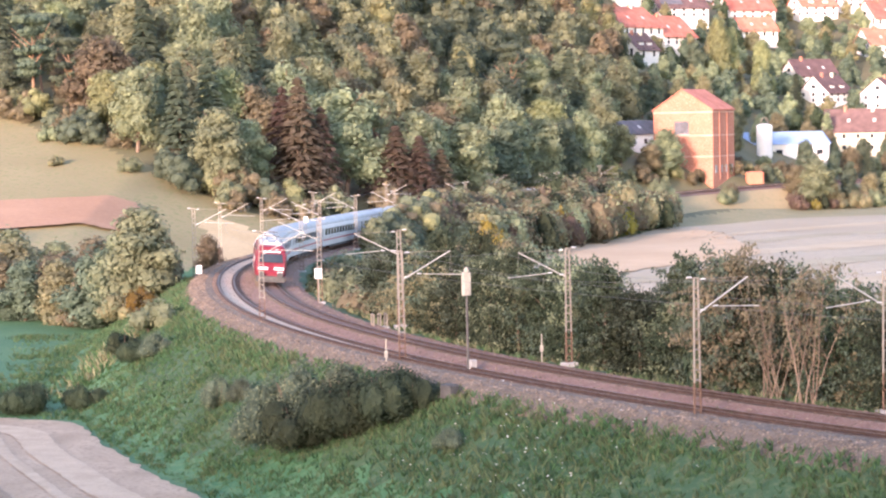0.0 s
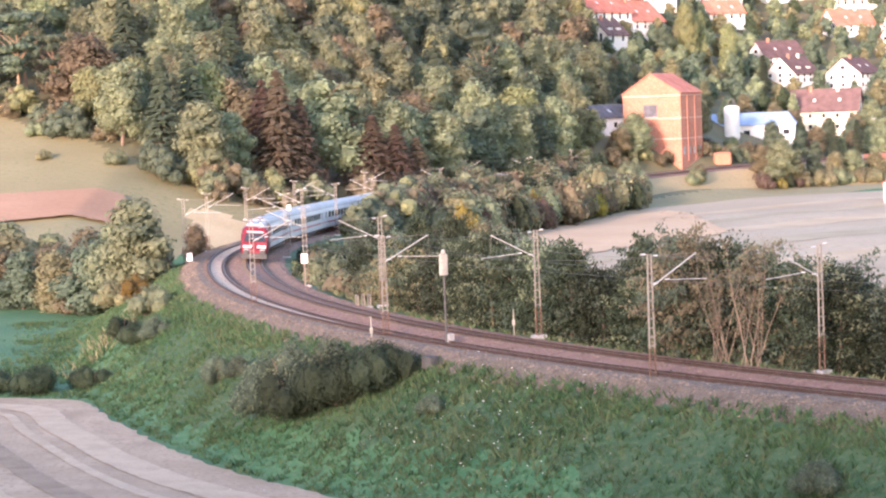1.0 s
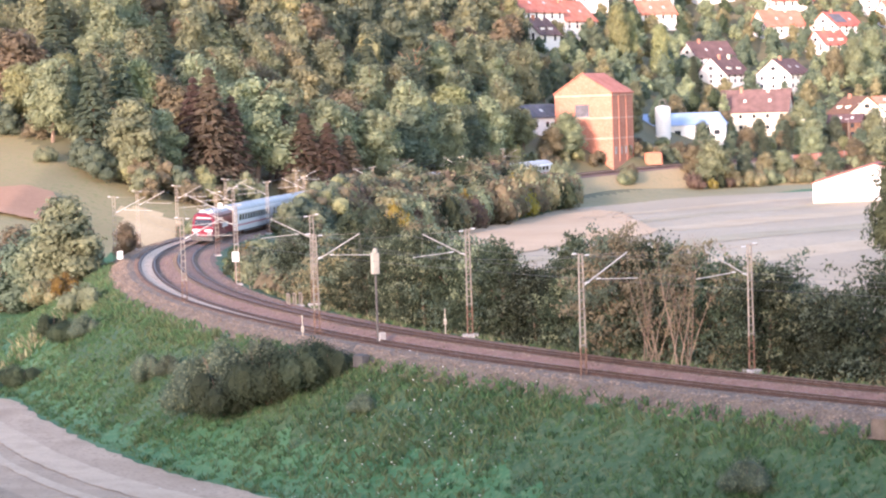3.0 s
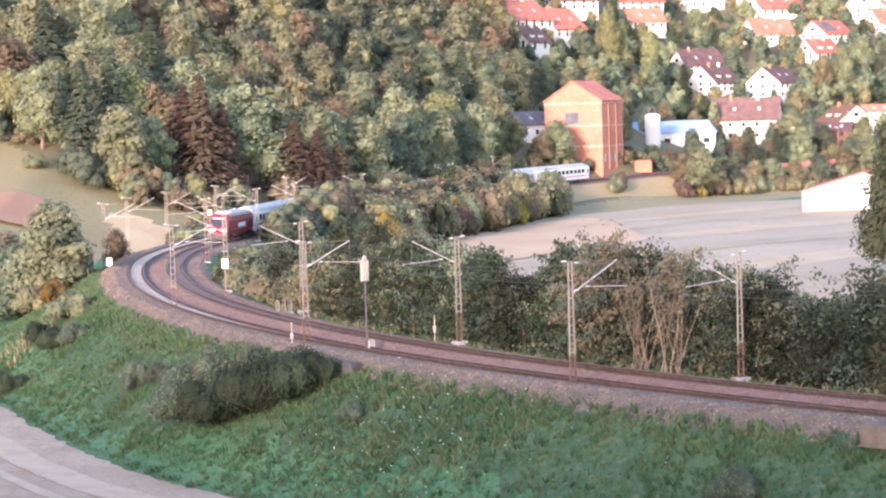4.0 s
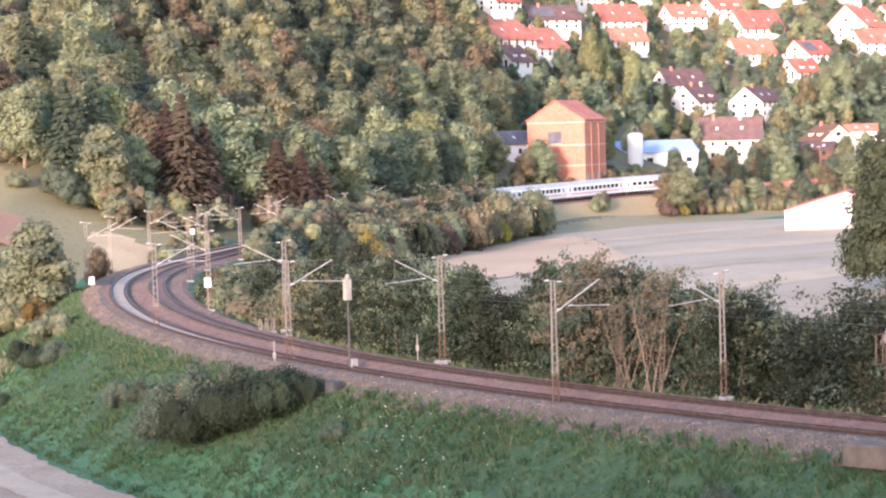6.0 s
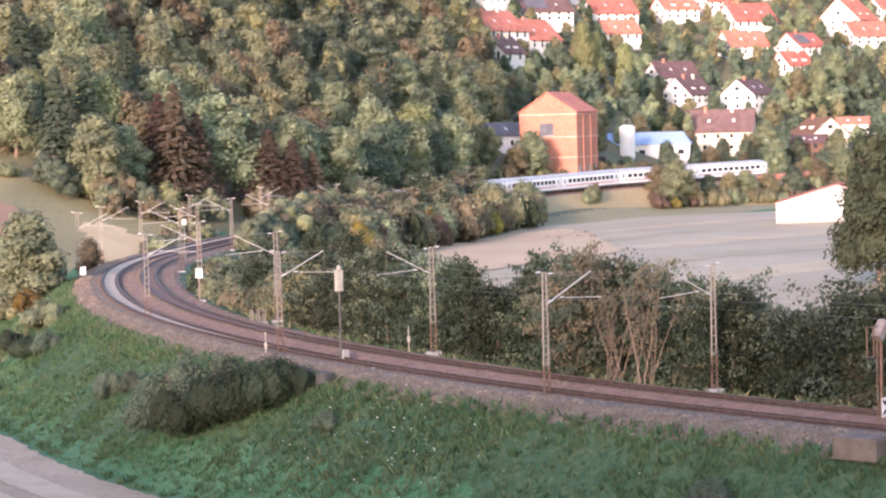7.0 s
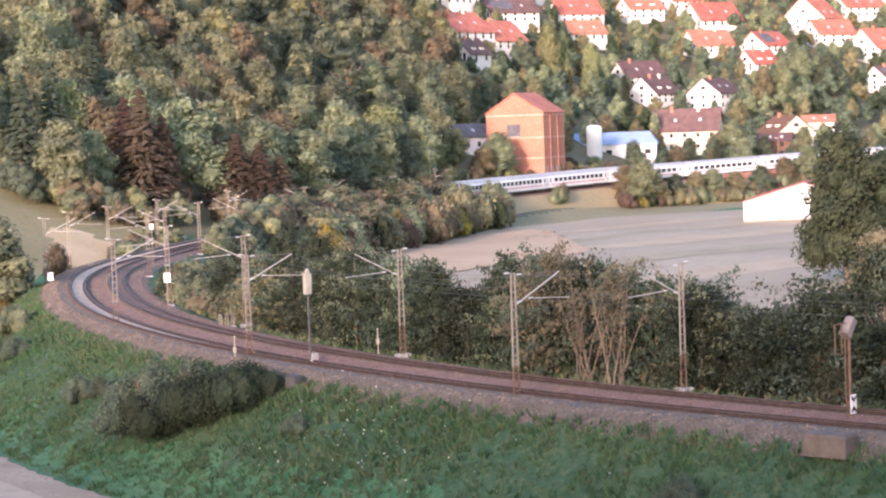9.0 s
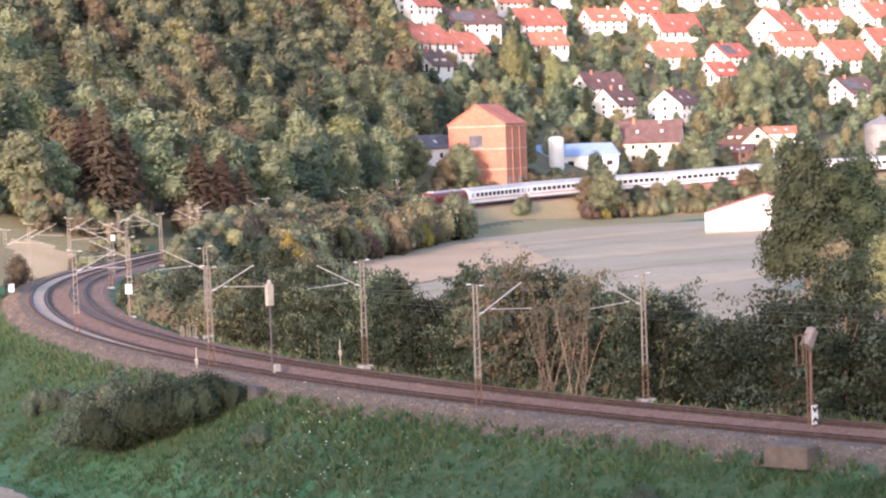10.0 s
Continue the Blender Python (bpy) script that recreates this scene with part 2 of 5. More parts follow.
def _catmull(k, step=2.0):
    pts = []
    for i in range(len(k) - 1):
        p0, p1, p2, p3 = k[max(i - 1, 0)], k[i], k[i + 1], k[min(i + 2, len(k) - 1)]
        n = max(2, int((p2 - p1).length / step))
        for j in range(n):
            u = j / n
            pts.append(0.5 * (2 * p1 + (p2 - p0) * u + (2 * p0 - 5 * p1 + 4 * p2 - p3) * u * u + (3 * p1 - p0 - 3 * p2 + p3) * u ** 3))
    return pts + [k[-1]]


LINE = _catmull(_knots)
for _ in range(60):   # ease the joints between arc and straight
    LINE = [LINE[0]] + [LINE[i] * 0.5 + (LINE[i - 1] + LINE[i + 1]) * 0.25 for i in range(1, len(LINE) - 1)] + [LINE[-1]]
DIST = [0.0]
for _a, _b in zip(LINE, LINE[1:]):
    DIST.append(DIST[-1] + (_b - _a).length)


def along(s, off=0.0):
    """Point at s metres along the line, moved off metres to its right-hand (inner) side; and the heading."""
    s = min(max(s, 0.0), DIST[-1] - 0.01)
    i = int(np.searchsorted(DIST, s, side="right")) - 1
    u = (s - DIST[i]) / (DIST[i + 1] - DIST[i])
    p = LINE[i].lerp(LINE[i + 1], u)
    j, k = max(i - 1, 0), min(i + 2, len(LINE) - 1)
    d0 = (LINE[i + 1] - LINE[j]).normalized()
    d1 = (LINE[k] - LINE[i]).normalized()
    d = d0.lerp(d1, u).normalized()
    side = Vector((d.y, -d.x, 0)).normalized()
    return p + side * off, d, side


def s_near(x, y):
    """Distance along the line of its point nearest to x, y."""
    i = min(range(len(LINE)), key=lambda k: (LINE[k].x - x) ** 2 + (LINE[k].y - y) ** 2)
    return DIST[i]


S_END = DIST[-1]
TRACKS = (0.0, -4.0)   # inner and outer track
MID = -2.0


# ---- ground ----
_lx = np.array([p.x for p in LINE])
_ly = np.array([p.y for p in LINE])
_lz = np.array([p.z for p in LINE])
_dx, _dy = np.gradient(_lx), np.gradient(_ly)
_dn = np.hypot(_dx, _dy)
_cx, _cy = _lx + MID * _dy / _dn, _ly - MID * _dx / _dn


def soft(d, w):
    """A ramp that starts softly."""
    return np.where(d < -w, 0, np.where(d > w, d, (d + w) ** 2 / (4 * w)))


def terrain(x, y):
    x, y = np.atleast_1d(np.asarray(x, float)), np.atleast_1d(np.asarray(y, float))
    near = np.empty(len(x), int)
    for a in range(0, len(x), 4000):
        near[a:a + 4000] = np.argmin((x[a:a + 4000, None] - _cx) ** 2 + (y[a:a + 4000, None] - _cy) ** 2, axis=1)
    ex, ey = x - _cx[near], y - _cy[near]
    d = np.hypot(ex, ey)
    toe = np.clip(395 + 2.0 * x, 255, 545)
    h = soft(y - toe, 25)
    hill = 0.13 * h + 0.0003 * h ** 2
    hill = np.where(hill > 110, 110 + 60 * np.tanh((hill - 110) / 60), hill)
    back = soft(62 - y, 8) * 0.31
    back = np.where(back > 48, 48 + 6 * np.tanh((back - 48) / 6), back)
    base = -6.3 + hill + back
    base = base + 0.5 * np.sin(x * 0.031 + 1) * np.sin(y * 0.027) + 0.18 * np.sin(x * 0.11) * np.sin(y * 0.09 + 2)
    crest = _lz[near] - 0.56
    bank = crest - np.maximum(d - 6.1, 0) / 1.75
    cut = crest + np.maximum(d - 8.5, 0) / 1.3
    z = np.maximum(base, bank)
    z = np.minimum(z, np.maximum(cut, bank))
    return z


def ground_z(x, y):
    return float(terrain(x, y)[0])


# ---- ground sheet ----
def _steps(edges):
    out = []
    for a, b, d in edges:
        out += list(np.arange(a, b, d))
    return np.array(out + [edges[-1][1]])


PALE = material("pale_stubble", (0.50, 0.36, 0.20), (0.58, 0.43, 0.25), scale=0.1, fine=20, bump=0.4, coord="World")


def build_ground():
    xs = _steps([(-3000, -400, 260), (-400, -140, 20), (-140, 215, 1.6), (215, 400, 18), (400, 3000, 260)])
    ys = _steps([(-600, -120, 40), (-120, 84, 6), (84, 210, 1.2), (210, 560, 2.2), (560, 900, 5), (900, 1400, 40), (1400, 4000, 200)])
    gx, gy = np.meshgrid(xs, ys)
    fx, fy = gx.ravel(), gy.ravel()
    z = terrain(fx, fy)
    rng = np.random.default_rng(3)
    z = z + np.where((fy > 60) & (fy < 210), rng.uniform(-0.07, 0.07, len(z)), 0)
    nx, ny = len(xs), len(ys)
    i = (np.arange(ny - 1)[:, None] * nx + np.arange(nx - 1)[None]).ravel()
    faces = np.stack([i, i + 1, i + nx + 1, i + nx], 1)
    cx = (fx[i] + fx[i + nx + 1]) / 2
    cy = (fy[i] + fy[i + nx + 1]) / 2
    me = bpy.data.meshes.new("ground")
    me.from_pydata(np.stack([fx, fy, z], 1).tolist(), [], faces.tolist())
    for m in (GRASS, BANK, PASTURE, WOODFLOOR, PALE):
        me.materials.append(m)
    near = np.empty(len(cx))
    for a in range(0, len(cx), 4000):
        near[a:a + 4000] = np.sqrt(np.min((cx[a:a + 4000, None] - _cx) ** 2 + (cy[a:a + 4000, None] - _cy) ** 2, axis=1))
    wob = 3 * np.sin(cx * 0.21) + 2 * np.sin(cy * 0.33 + cx * 0.1)
    idx = np.zeros(len(cx), int)
    idx[near < 13.0 + wob * 0.5] = 1
    toe = np.clip(395 + 2.0 * cx, 255, 545)
    idx[(cy > toe + 15) & (cx < -38) & (near > 7)] = 2
    idx[(cy > 415) & (near < 40) & (near > 3) & (cx > 0)] = 2
    rim = np.interp(cx, [-140, -100, -80, -65, -50, -35, -20, 0, 15, 80], [420, 394, 369, 352, 345, 368, 395, 440, 470, 640])
    idx[cy > rim - 3 + wob * 0.5] = 3
    idx[(cy > 350) & (cx > -52) & (cy > toe + 8) & (near > 8)] = 3
    idx[(cx / cy > -0.172) & (cx / cy < -0.14) & (cy > 303 + wob) & (cy < 334 + wob * 0.5) & (near > 8.5)] = 4
    me.polygons.foreach_set("material_index", idx.astype(np.int32))
    me.polygons.foreach_set("use_smooth", [True] * len(faces))
    me.update()
    tagged(new("ground", me), "shaded green valley meadow rising into wooded hills", "ground", kind="structure")


build_ground()


def drape(name, left, right, mat, label, n=60, k=24, lift=0.06, rough=0.05, seed=1, jit=0.25):
    """A field laid on the ground between two edge curves, each a list of x, y corners."""
    rng = np.random.default_rng(seed)

    def walk_edge(e, u):
        e = np.array(e, float)
        L = np.r_[0, np.cumsum(np.hypot(*np.diff(e, axis=0).T))]
        return np.stack([np.interp(u * L[-1], L, e[:, 0]), np.interp(u * L[-1], L, e[:, 1])], 1)
    u = np.linspace(0, 1, n)
    a, b = walk_edge(left, u), walk_edge(right, u)
    ker = np.ones(7) / 7
    for e in (a, b):
        for c in (0, 1):
            e[3:-3, c] = np.convolve(e[:, c], ker, "valid")
    v = np.linspace(0, 1, k)
    p = a[:, None] * (1 - v[None, :, None]) + b[:, None] * v[None, :, None]
    p = p.reshape(-1, 2) + rng.uniform(-jit, jit, (n * k, 2))
    z = terrain(p[:, 0], p[:, 1]) + lift + rng.uniform(0, rough, n * k)
    i = (np.arange(n - 1)[:, None] * k + np.arange(k - 1)[None]).ravel()
    me = bpy.data.meshes.new(name)
    me.from_pydata(np.c_[p, z].tolist(), [], np.stack([i, i + 1, i + k + 1, i + k], 1).tolist())
    me.materials.append(mat)
    me.polygons.foreach_set("use_smooth", [True] * len(me.polygons))
    me.update()
    return tagged(new(name, me), label, "field", kind="structure")


drape("dirt_field", [(-75, 169), (-43.6, 165), (-36.4, 162.5), (-32.6, 152), (-25.4, 137), (-19.6, 127), (-13.9, 119), (-8, 110), (0, 100)],
      [(-80, 85), (-70, 85), (-60, 85), (-50, 85), (-40, 85), (-30, 85), (-20, 85), (-10, 86), (0, 88)], TRACKSOIL, "bare harvested field of pale brown earth with a curved edge", n=120, k=50, lift=0.09)
drape("headland_track", [(-75, 165.5), (-43.6, 161.5), (-38, 158.5), (-34.6, 149), (-27.4, 134.3), (-21.6, 124.5), (-15.9, 116.8), (-10, 108), (-2, 98.5)],
      [(-75, 163), (-43.6, 159), (-39.5, 156), (-36.3, 147), (-29.1, 132.3), (-23.3, 122.5), (-17.6, 115), (-11.7, 106.5), (-4, 97)], material("pale_wheel_track", (0.46, 0.33, 0.22), (0.54, 0.395, 0.27), scale=0.6, fine=8, bump=0.8, coord="World"),
      "pale dusty wheel track along the field edge", n=120, k=6, lift=0.15, rough=0.03, jit=0.1)
WHEEL = material("worn_wheel_track", (0.44, 0.315, 0.21), (0.52, 0.38, 0.26), scale=0.6, fine=8, bump=0.8, coord="World")
RUT = material("dark_rut", (0.25, 0.17, 0.11), (0.33, 0.235, 0.155), scale=0.6, fine=8, bump=0.8, coord="World")
for k, wide, mat in ((8.2, 1.0, WHEEL), (12.0, 2.0, RUT), (16.5, 1.4, WHEEL), (22, 2.4, RUT), (28, 1.6, WHEEL)):
    edge = [(-75, 169), (-43.6, 165), (-36.4, 162.5), (-32.6, 152), (-25.4, 137), (-19.6, 127), (-13.9, 119), (-8, 110), (0, 100)]
    drape("wheel_rut", [(x - 0.5 * k, y - 0.8 * k) for x, y in edge], [(x - 0.5 * (k + wide), y - 0.8 * (k + wide)) for x, y in edge], mat, "wheel rut worn along the bare field", n=120, k=4, lift=0.15, rough=0.02, jit=0.06)
drape("ploughed_field", [(-110, 326), (-85, 326), (-66, 328.5)], [(-104, 304), (-80, 306), (-62, 311)], SOIL, "strip of reddish ploughed earth on the hillside", lift=0.45)
drape("stubble_field", [(-10, 345), (0.9, 379), (16.5, 421), (39.0, 449), (67.8, 462), (120, 475)], [(-6, 205), (14, 168), (34, 165), (60, 190), (95, 225), (160, 280)], STUBBLE, "harvested stubble field in the valley bottom", n=90, k=60, lift=0.3)

TRAM = material("stubble_tramline", (0.33, 0.265, 0.165), (0.41, 0.33, 0.215), scale=0.1, fine=20, bump=0.5, coord="World")
PALER = material("straw_swath", (0.43, 0.32, 0.20), (0.50, 0.385, 0.255), scale=0.1, fine=20, bump=0.5, coord="World")
FAR_EDGE = [(-10, 345), (0.9, 379), (16.5, 421), (39.0, 449), (67.8, 462), (120, 475)]
NEAR_EDGE = [(-6, 205), (14, 168), (34, 165), (60, 190), (95, 225), (160, 280)]
for f, wide, mat in ((0.10, 0.03, PALER), (0.2, 0.04, TRAM), (0.31, 0.05, PALER), (0.45, 0.05, TRAM), (0.58, 0.05, PALER)):
    row = [[(a[0] + (b[0] - a[0]) * g, a[1] + (b[1] - a[1]) * g) for a, b in zip(FAR_EDGE, NEAR_EDGE)] for g in (f, f + wide)]
    drape("stubble_swath", row[0], row[1], mat, "broad swath across the stubble field", n=90, k=6, lift=0.36, rough=0.02, jit=0.3)

# left corner of the stubble, overlaid in a warmer peach colour
drape("dry_field_corner", [(-8, 338), (0.5, 373), (10, 398), (22, 416)], [(2, 286), (10, 306), (27, 330), (26, 405)], material("sunburnt_stubble", (0.50, 0.325, 0.19), (0.58, 0.39, 0.235), scale=0.08, fine=20, bump=0.5, c3=(0.44, 0.30, 0.18), coord="World"), "peach-coloured corner of the stubble field", n=60, k=30, lift=0.42, rough=0.04, jit=0.5)


# ---- railway ----
def stations(s0, s1, off, step=2.0):
    out = []
    for s in np.arange(s0, s1 + 0.01, step):
        p, d, side = along(s, off)
        out.append((p, side))
    return out


CANT = 0.1   # the rail on the outside of the bend lies 0.15 m higher
bed = Mesh()
bed.sweep([(-3.35, -0.06), (-0.72, -0.32), (0.65, -0.06), (3.3, -0.32), (4.6, -0.36), (6.2, -0.95)], stations(0, S_END, MID), BALLAST)
tagged(part("ballast_bed", bed, smooth=False), "reddish brown ballast bed of a curved double track", "ballast", kind="structure")
shoulder = Mesh()
shoulder.sweep([(-6.7, -0.95), (-4.9, -0.1), (-3.35, -0.06)], stations(0, S_END, MID), GREY_STONE)
tagged(part("ballast_shoulder", shoulder, smooth=False), "grey stone shoulder of the ballast bed", "ballast", kind="structure")
far_bank = Mesh()
far_bank.sweep([(4.3, -0.5), (5.6, -1.1), (9.0, -3.0), (12.5, -4.7), (16.0, -5.75), (19.0, -6.2)], stations(s_near(0, 430), s_near(125, 560), 0.0), DRY)
tagged(part("far_bank", far_bank, smooth=True), "dry grassy slope of the far embankment", "embankment", kind="structure")
for off, name, mat in ((0.0, "inner_track", BALLAST_DARK), (-4.0, "outer_track", BALLAST_DARK)):
    tr = thing(name, "curved railway track with rusty rails on sleepers in ballast", "railway track", kind="structure")
    for g in (-0.7525, 0.7525):
        r = Mesh()
        r.sweep([(x, z - CANT * g) for x, z in ((-0.07, -0.16), (-0.02, -0.13), (-0.035, -0.02), (0.035, -0.02), (0.02, -0.13), (0.07, -0.16))], stations(0, S_END, off + g), RAIL, closed=True)
        r.sweep([(x, z - CANT * g) for x, z in ((-0.036, -0.018), (-0.036, 0.0), (0.036, 0.0), (0.036, -0.018))], stations(0, S_END, off + g), RAILTOP, closed=True)
        part("rail", r, tr, "dark rusty rail with a worn bright head")
    sl = Mesh()
    for s in np.arange(0, S_END - 1, 0.63):
        p, d, side = along(s, off)
        m = Matrix.Translation(p) @ Matrix(((side.x, d.x, 0, 0), (side.y, d.y, 0, 0), (0, 0, 1, 0), (0, 0, 0, 1))) @ Matrix.Rotation(math.atan(CANT), 4, "Y")
        sl.box(-1.3, -0.13, -0.33, 1.3, 0.13, -0.175, SLEEPER, m)
    tagged(part("sleepers", sl, tr), kind="stuff")
    infill = Mesh()
    if off == 0.0:
        infill.sweep([(-0.6, -0.168 + 0.6 * CANT), (0.6, -0.168 - 0.6 * CANT)], stations(0, S_END, off), BALLAST)
    else:
        # paler fill on the outer track, widening over its first stations
        pale = stations(s_near(-4, 134), S_END, off)
        grow = [min(1.0, 0.2 + k / 24) for k in range(len(pale))]
        infill.sweep([(-0.66, -0.155 + 0.66 * CANT), (0.5, -0.155 - 0.5 * CANT)], [(p, side * g) for (p, side), g in zip(pale, grow)], material("dusty_ballast", (0.52, 0.355, 0.245), (0.61, 0.425, 0.30), scale=1.2, fine=6, bump=0.8, coord="World"))
    part("four_foot", infill, tr, "ballast between the rails")
    # shade on both sides of each rail, laid in as dark strips
    for g in (-0.7525, 0.7525):
        for e in (-0.13, 0.13):
            ch = Mesh()
            ch.sweep([(-0.06, -0.150 - CANT * (g + e - 0.06)), (0.06, -0.150 - CANT * (g + e + 0.06))], stations(0, S_END, off + g + e), BALLAST_DARK)
            part("oily_strip", ch, tr, "dark strip beside the rail, standing in for its shade")


GALV = material("bright_galvanised_tube", (0.44, 0.41, 0.36), (0.54, 0.50, 0.44), scale=1.5, rough=0.5, metal=0.2, bump=0)


def mast(toward, height=7.4, arm=3.4, lift=0.0):
    """Two-legged battened mast; its arm reaches along +x times toward."""
    m0 = thing("catenary_mast", "lattice steel catenary mast, rusty below, with a cantilever arm", "catenary mast", "masts along the line")
    split = height * 0.3
    w = lambda z: 0.21 - 0.08 * z / height
    for sg in (-1, 1):
        leg = Mesh()
        for z0, z1, mat in ((0, split, RUST), (split, height, STEEL)):
            v = []
            for z in (z0, z1):
                x = sg * w(z)
                v += [(x - 0.027, -0.05, z), (x + 0.027, -0.05, z), (x + 0.027, 0.05, z), (x - 0.027, 0.05, z)]
            leg.add(v, [(3, 2, 1, 0), (4, 5, 6, 7), (0, 1, 5, 4), (1, 2, 6, 5), (2, 3, 7, 6), (3, 0, 4, 7)], mat)
        part("leg", leg, m0)
    z = 0.35
    while z < height - 0.1:
        bat = Mesh()
        bat.box(-w(z), -0.055, z - 0.03, w(z), 0.055, z + 0.03, RUST if z < split else STEEL)
        part("batten", bat, m0)
        z += 0.5
    f = Mesh()
    f.box(-0.45, -0.4, -0.9, 0.45, 0.4, 0.34, CONCRETE, c=0.05)
    part("foundation", f, m0, "concrete foundation block")
    c = Mesh()
    t = toward
    c.tube((0.2 * t, 0, height - 1.75), (arm * t, 0, height - 0.15), 0.04, 0.04, GALV)
    c.tube((0.15 * t, 0, height - 0.1), (arm * t, 0, height - 0.15), 0.013, 0.013, STEEL)
    c.tube((1.5 * t, 0, height - 1.5), ((arm + 0.75) * t, 0, height - 1.65), 0.03, 0.03, GALV)
    c.tube((arm * t, 0, height - 0.15), ((arm + 0.1) * t, 0, height - 1.63), 0.006, 0.006, STEEL)
    part("cantilever", c, m0, "galvanised tubular cantilever arm")
    for x, zz in ((0.45, height - 0.11), (0.42, height - 1.62), (1.25, height - 1.47), (-0.45, height + 0.02)):
        i = Mesh()
        i.tube(((x - 0.15) * t, 0, zz), ((x + 0.15) * t, 0, zz), 0.04, 0.04, PORCELAIN, n=8)
        part("insulator", i, m0, "white porcelain insulator")
    b = Mesh()
    b.box(-0.62 if t > 0 else -0.1, -0.03, height - 0.06, 0.1 if t > 0 else 0.62, 0.03, height + 0.0, STEEL)
    part("top_bracket", b, m0)
    return m0


# feet of the masts beside the outer and the inner track
OUT_MASTS = [(34, 86), (5.1, 117.4), (-11.6, 144), (-24.6, 173), (-40.3, 232), (-42.6, 262), (-41.8, 290), (-38.5, 318), (-31, 353), (-16.5, 402), (4, 453)]
IN_MASTS = [(33, 97), (14.7, 120.5), (-1.3, 144), (-13.9, 170.5), (-22.6, 193), (-30.2, 240), (-31.4, 267), (-30, 295), (-26.8, 318), (-18.6, 357), (-4.4, 405)]
OUT_S = [s_near(*p) for p in OUT_MASTS]
IN_S = [s_near(*p) for p in IN_MASTS]


def turn_to(p, side, off=0.0):
    return Matrix.Translation(p) @ Matrix(((side.x, -side.y, 0, 0), (side.y, side.x, 0, 0), (0, 0, 1, 0), (0, 0, 0, 1)))


first = {}
for row, toward in ((OUT_MASTS, 1), (IN_MASTS, -1)):
    for x, y in row:
        p, d, side = along(s_near(x, y))
        base = Vector((x, y, p.z - 0.75))
        if toward not in first:
            first[toward] = mast(toward)
            first[toward].matrix_basis = turn_to(base, side)
        else:
            copy_thing(first[toward], turn_to(base, side))


def overhead(row, off):
    """Carrying wire with sag, contact wire and droppers above one track."""
    o = thing("overhead_wire", "thin dark overhead contact line above the track", "overhead line", kind="structure")
    a, b, c = Mesh(), Mesh(), Mesh()
    row = sorted(row)
    for s0, s1 in zip(row, row[1:]):
        n = 8
        last = None
        for k in range(n + 1):
            u = k / n
            p, d, side = along(s0 + (s1 - s0) * u, off)
            hi = p + Vector((0, 0, 6.5 - 3.0 * u * (1 - u)))
            lo = p + Vector((0, 0, 5.1))
            if last:
                a.tube(last[0], hi, 0.008, 0.008, WIRE, n=4, caps=False)
                b.tube(last[1], lo, 0.008, 0.008, WIRE, n=4, caps=False)
            if 0 < k < n and k % 2 == 0:
                c.tube(lo, hi, 0.004, 0.004, WIRE, n=3, caps=False)
            last = (hi, lo)
    part("carrying_wire", a, o)
    part("contact_wire", b, o)
    part("droppers", c, o)


overhead(OUT_S, -4.0)
overhead(IN_S, 0.0)


def stand(x, y, off=None):
    """Pose beside the line facing along it, standing on the ground."""
    s = s_near(x, y)
    p, d, side = along(s)
    return Matrix.Translation((x, y, ground_z(x, y))) @ Matrix(((side.x, -side.y, 0, 0), (side.y, side.x, 0, 0), (0, 0, 1, 0), (0, 0, 0, 1)))


LAMP_BACK = material("weathered_pale_paint", (0.31, 0.28, 0.23), (0.40, 0.36, 0.29), scale=1.5, bump=0.1)


def main_signal(m):
    t = thing("railway_signal", "tall pale railway signal with a long screen on a grey post", "railway signal", m=m)
    a = Mesh()
    a.lathe([(0.085, 0), (0.07, 6.0)], UNDER, 8)
    part("post", a, t)
    b = Mesh()
    b.box(-0.27, -0.12, 4.75, 0.27, 0.2, 6.15, LAMP_BACK, c=0.06)
    b.box(-0.15, 0.2, 4.85, 0.15, 0.24, 6.05, STEEL)
    part("signal_screen", b, t, "pale weathered back of the signal screen")
    c = Mesh()
    c.lathe([(0.16, 6.15), (0.18, 6.25), (0.1, 6.4), (0.03, 6.45)], LAMP_BACK, 8)
    part("hood", c, t)
    e = Mesh()
    e.box(0.02, -0.3, 0.15, 0.46, 0.1, 0.9, CONCRETE, c=0.04)
    part("relay_box", e, t, "pale grey relay box at the foot of the post")


main_signal(stand(-7.3, 139.4))


WEATHERED_HEAD = material("faded_lamp_paint", (0.20, 0.16, 0.14), (0.28, 0.23, 0.20), scale=1.5, bump=0.1)


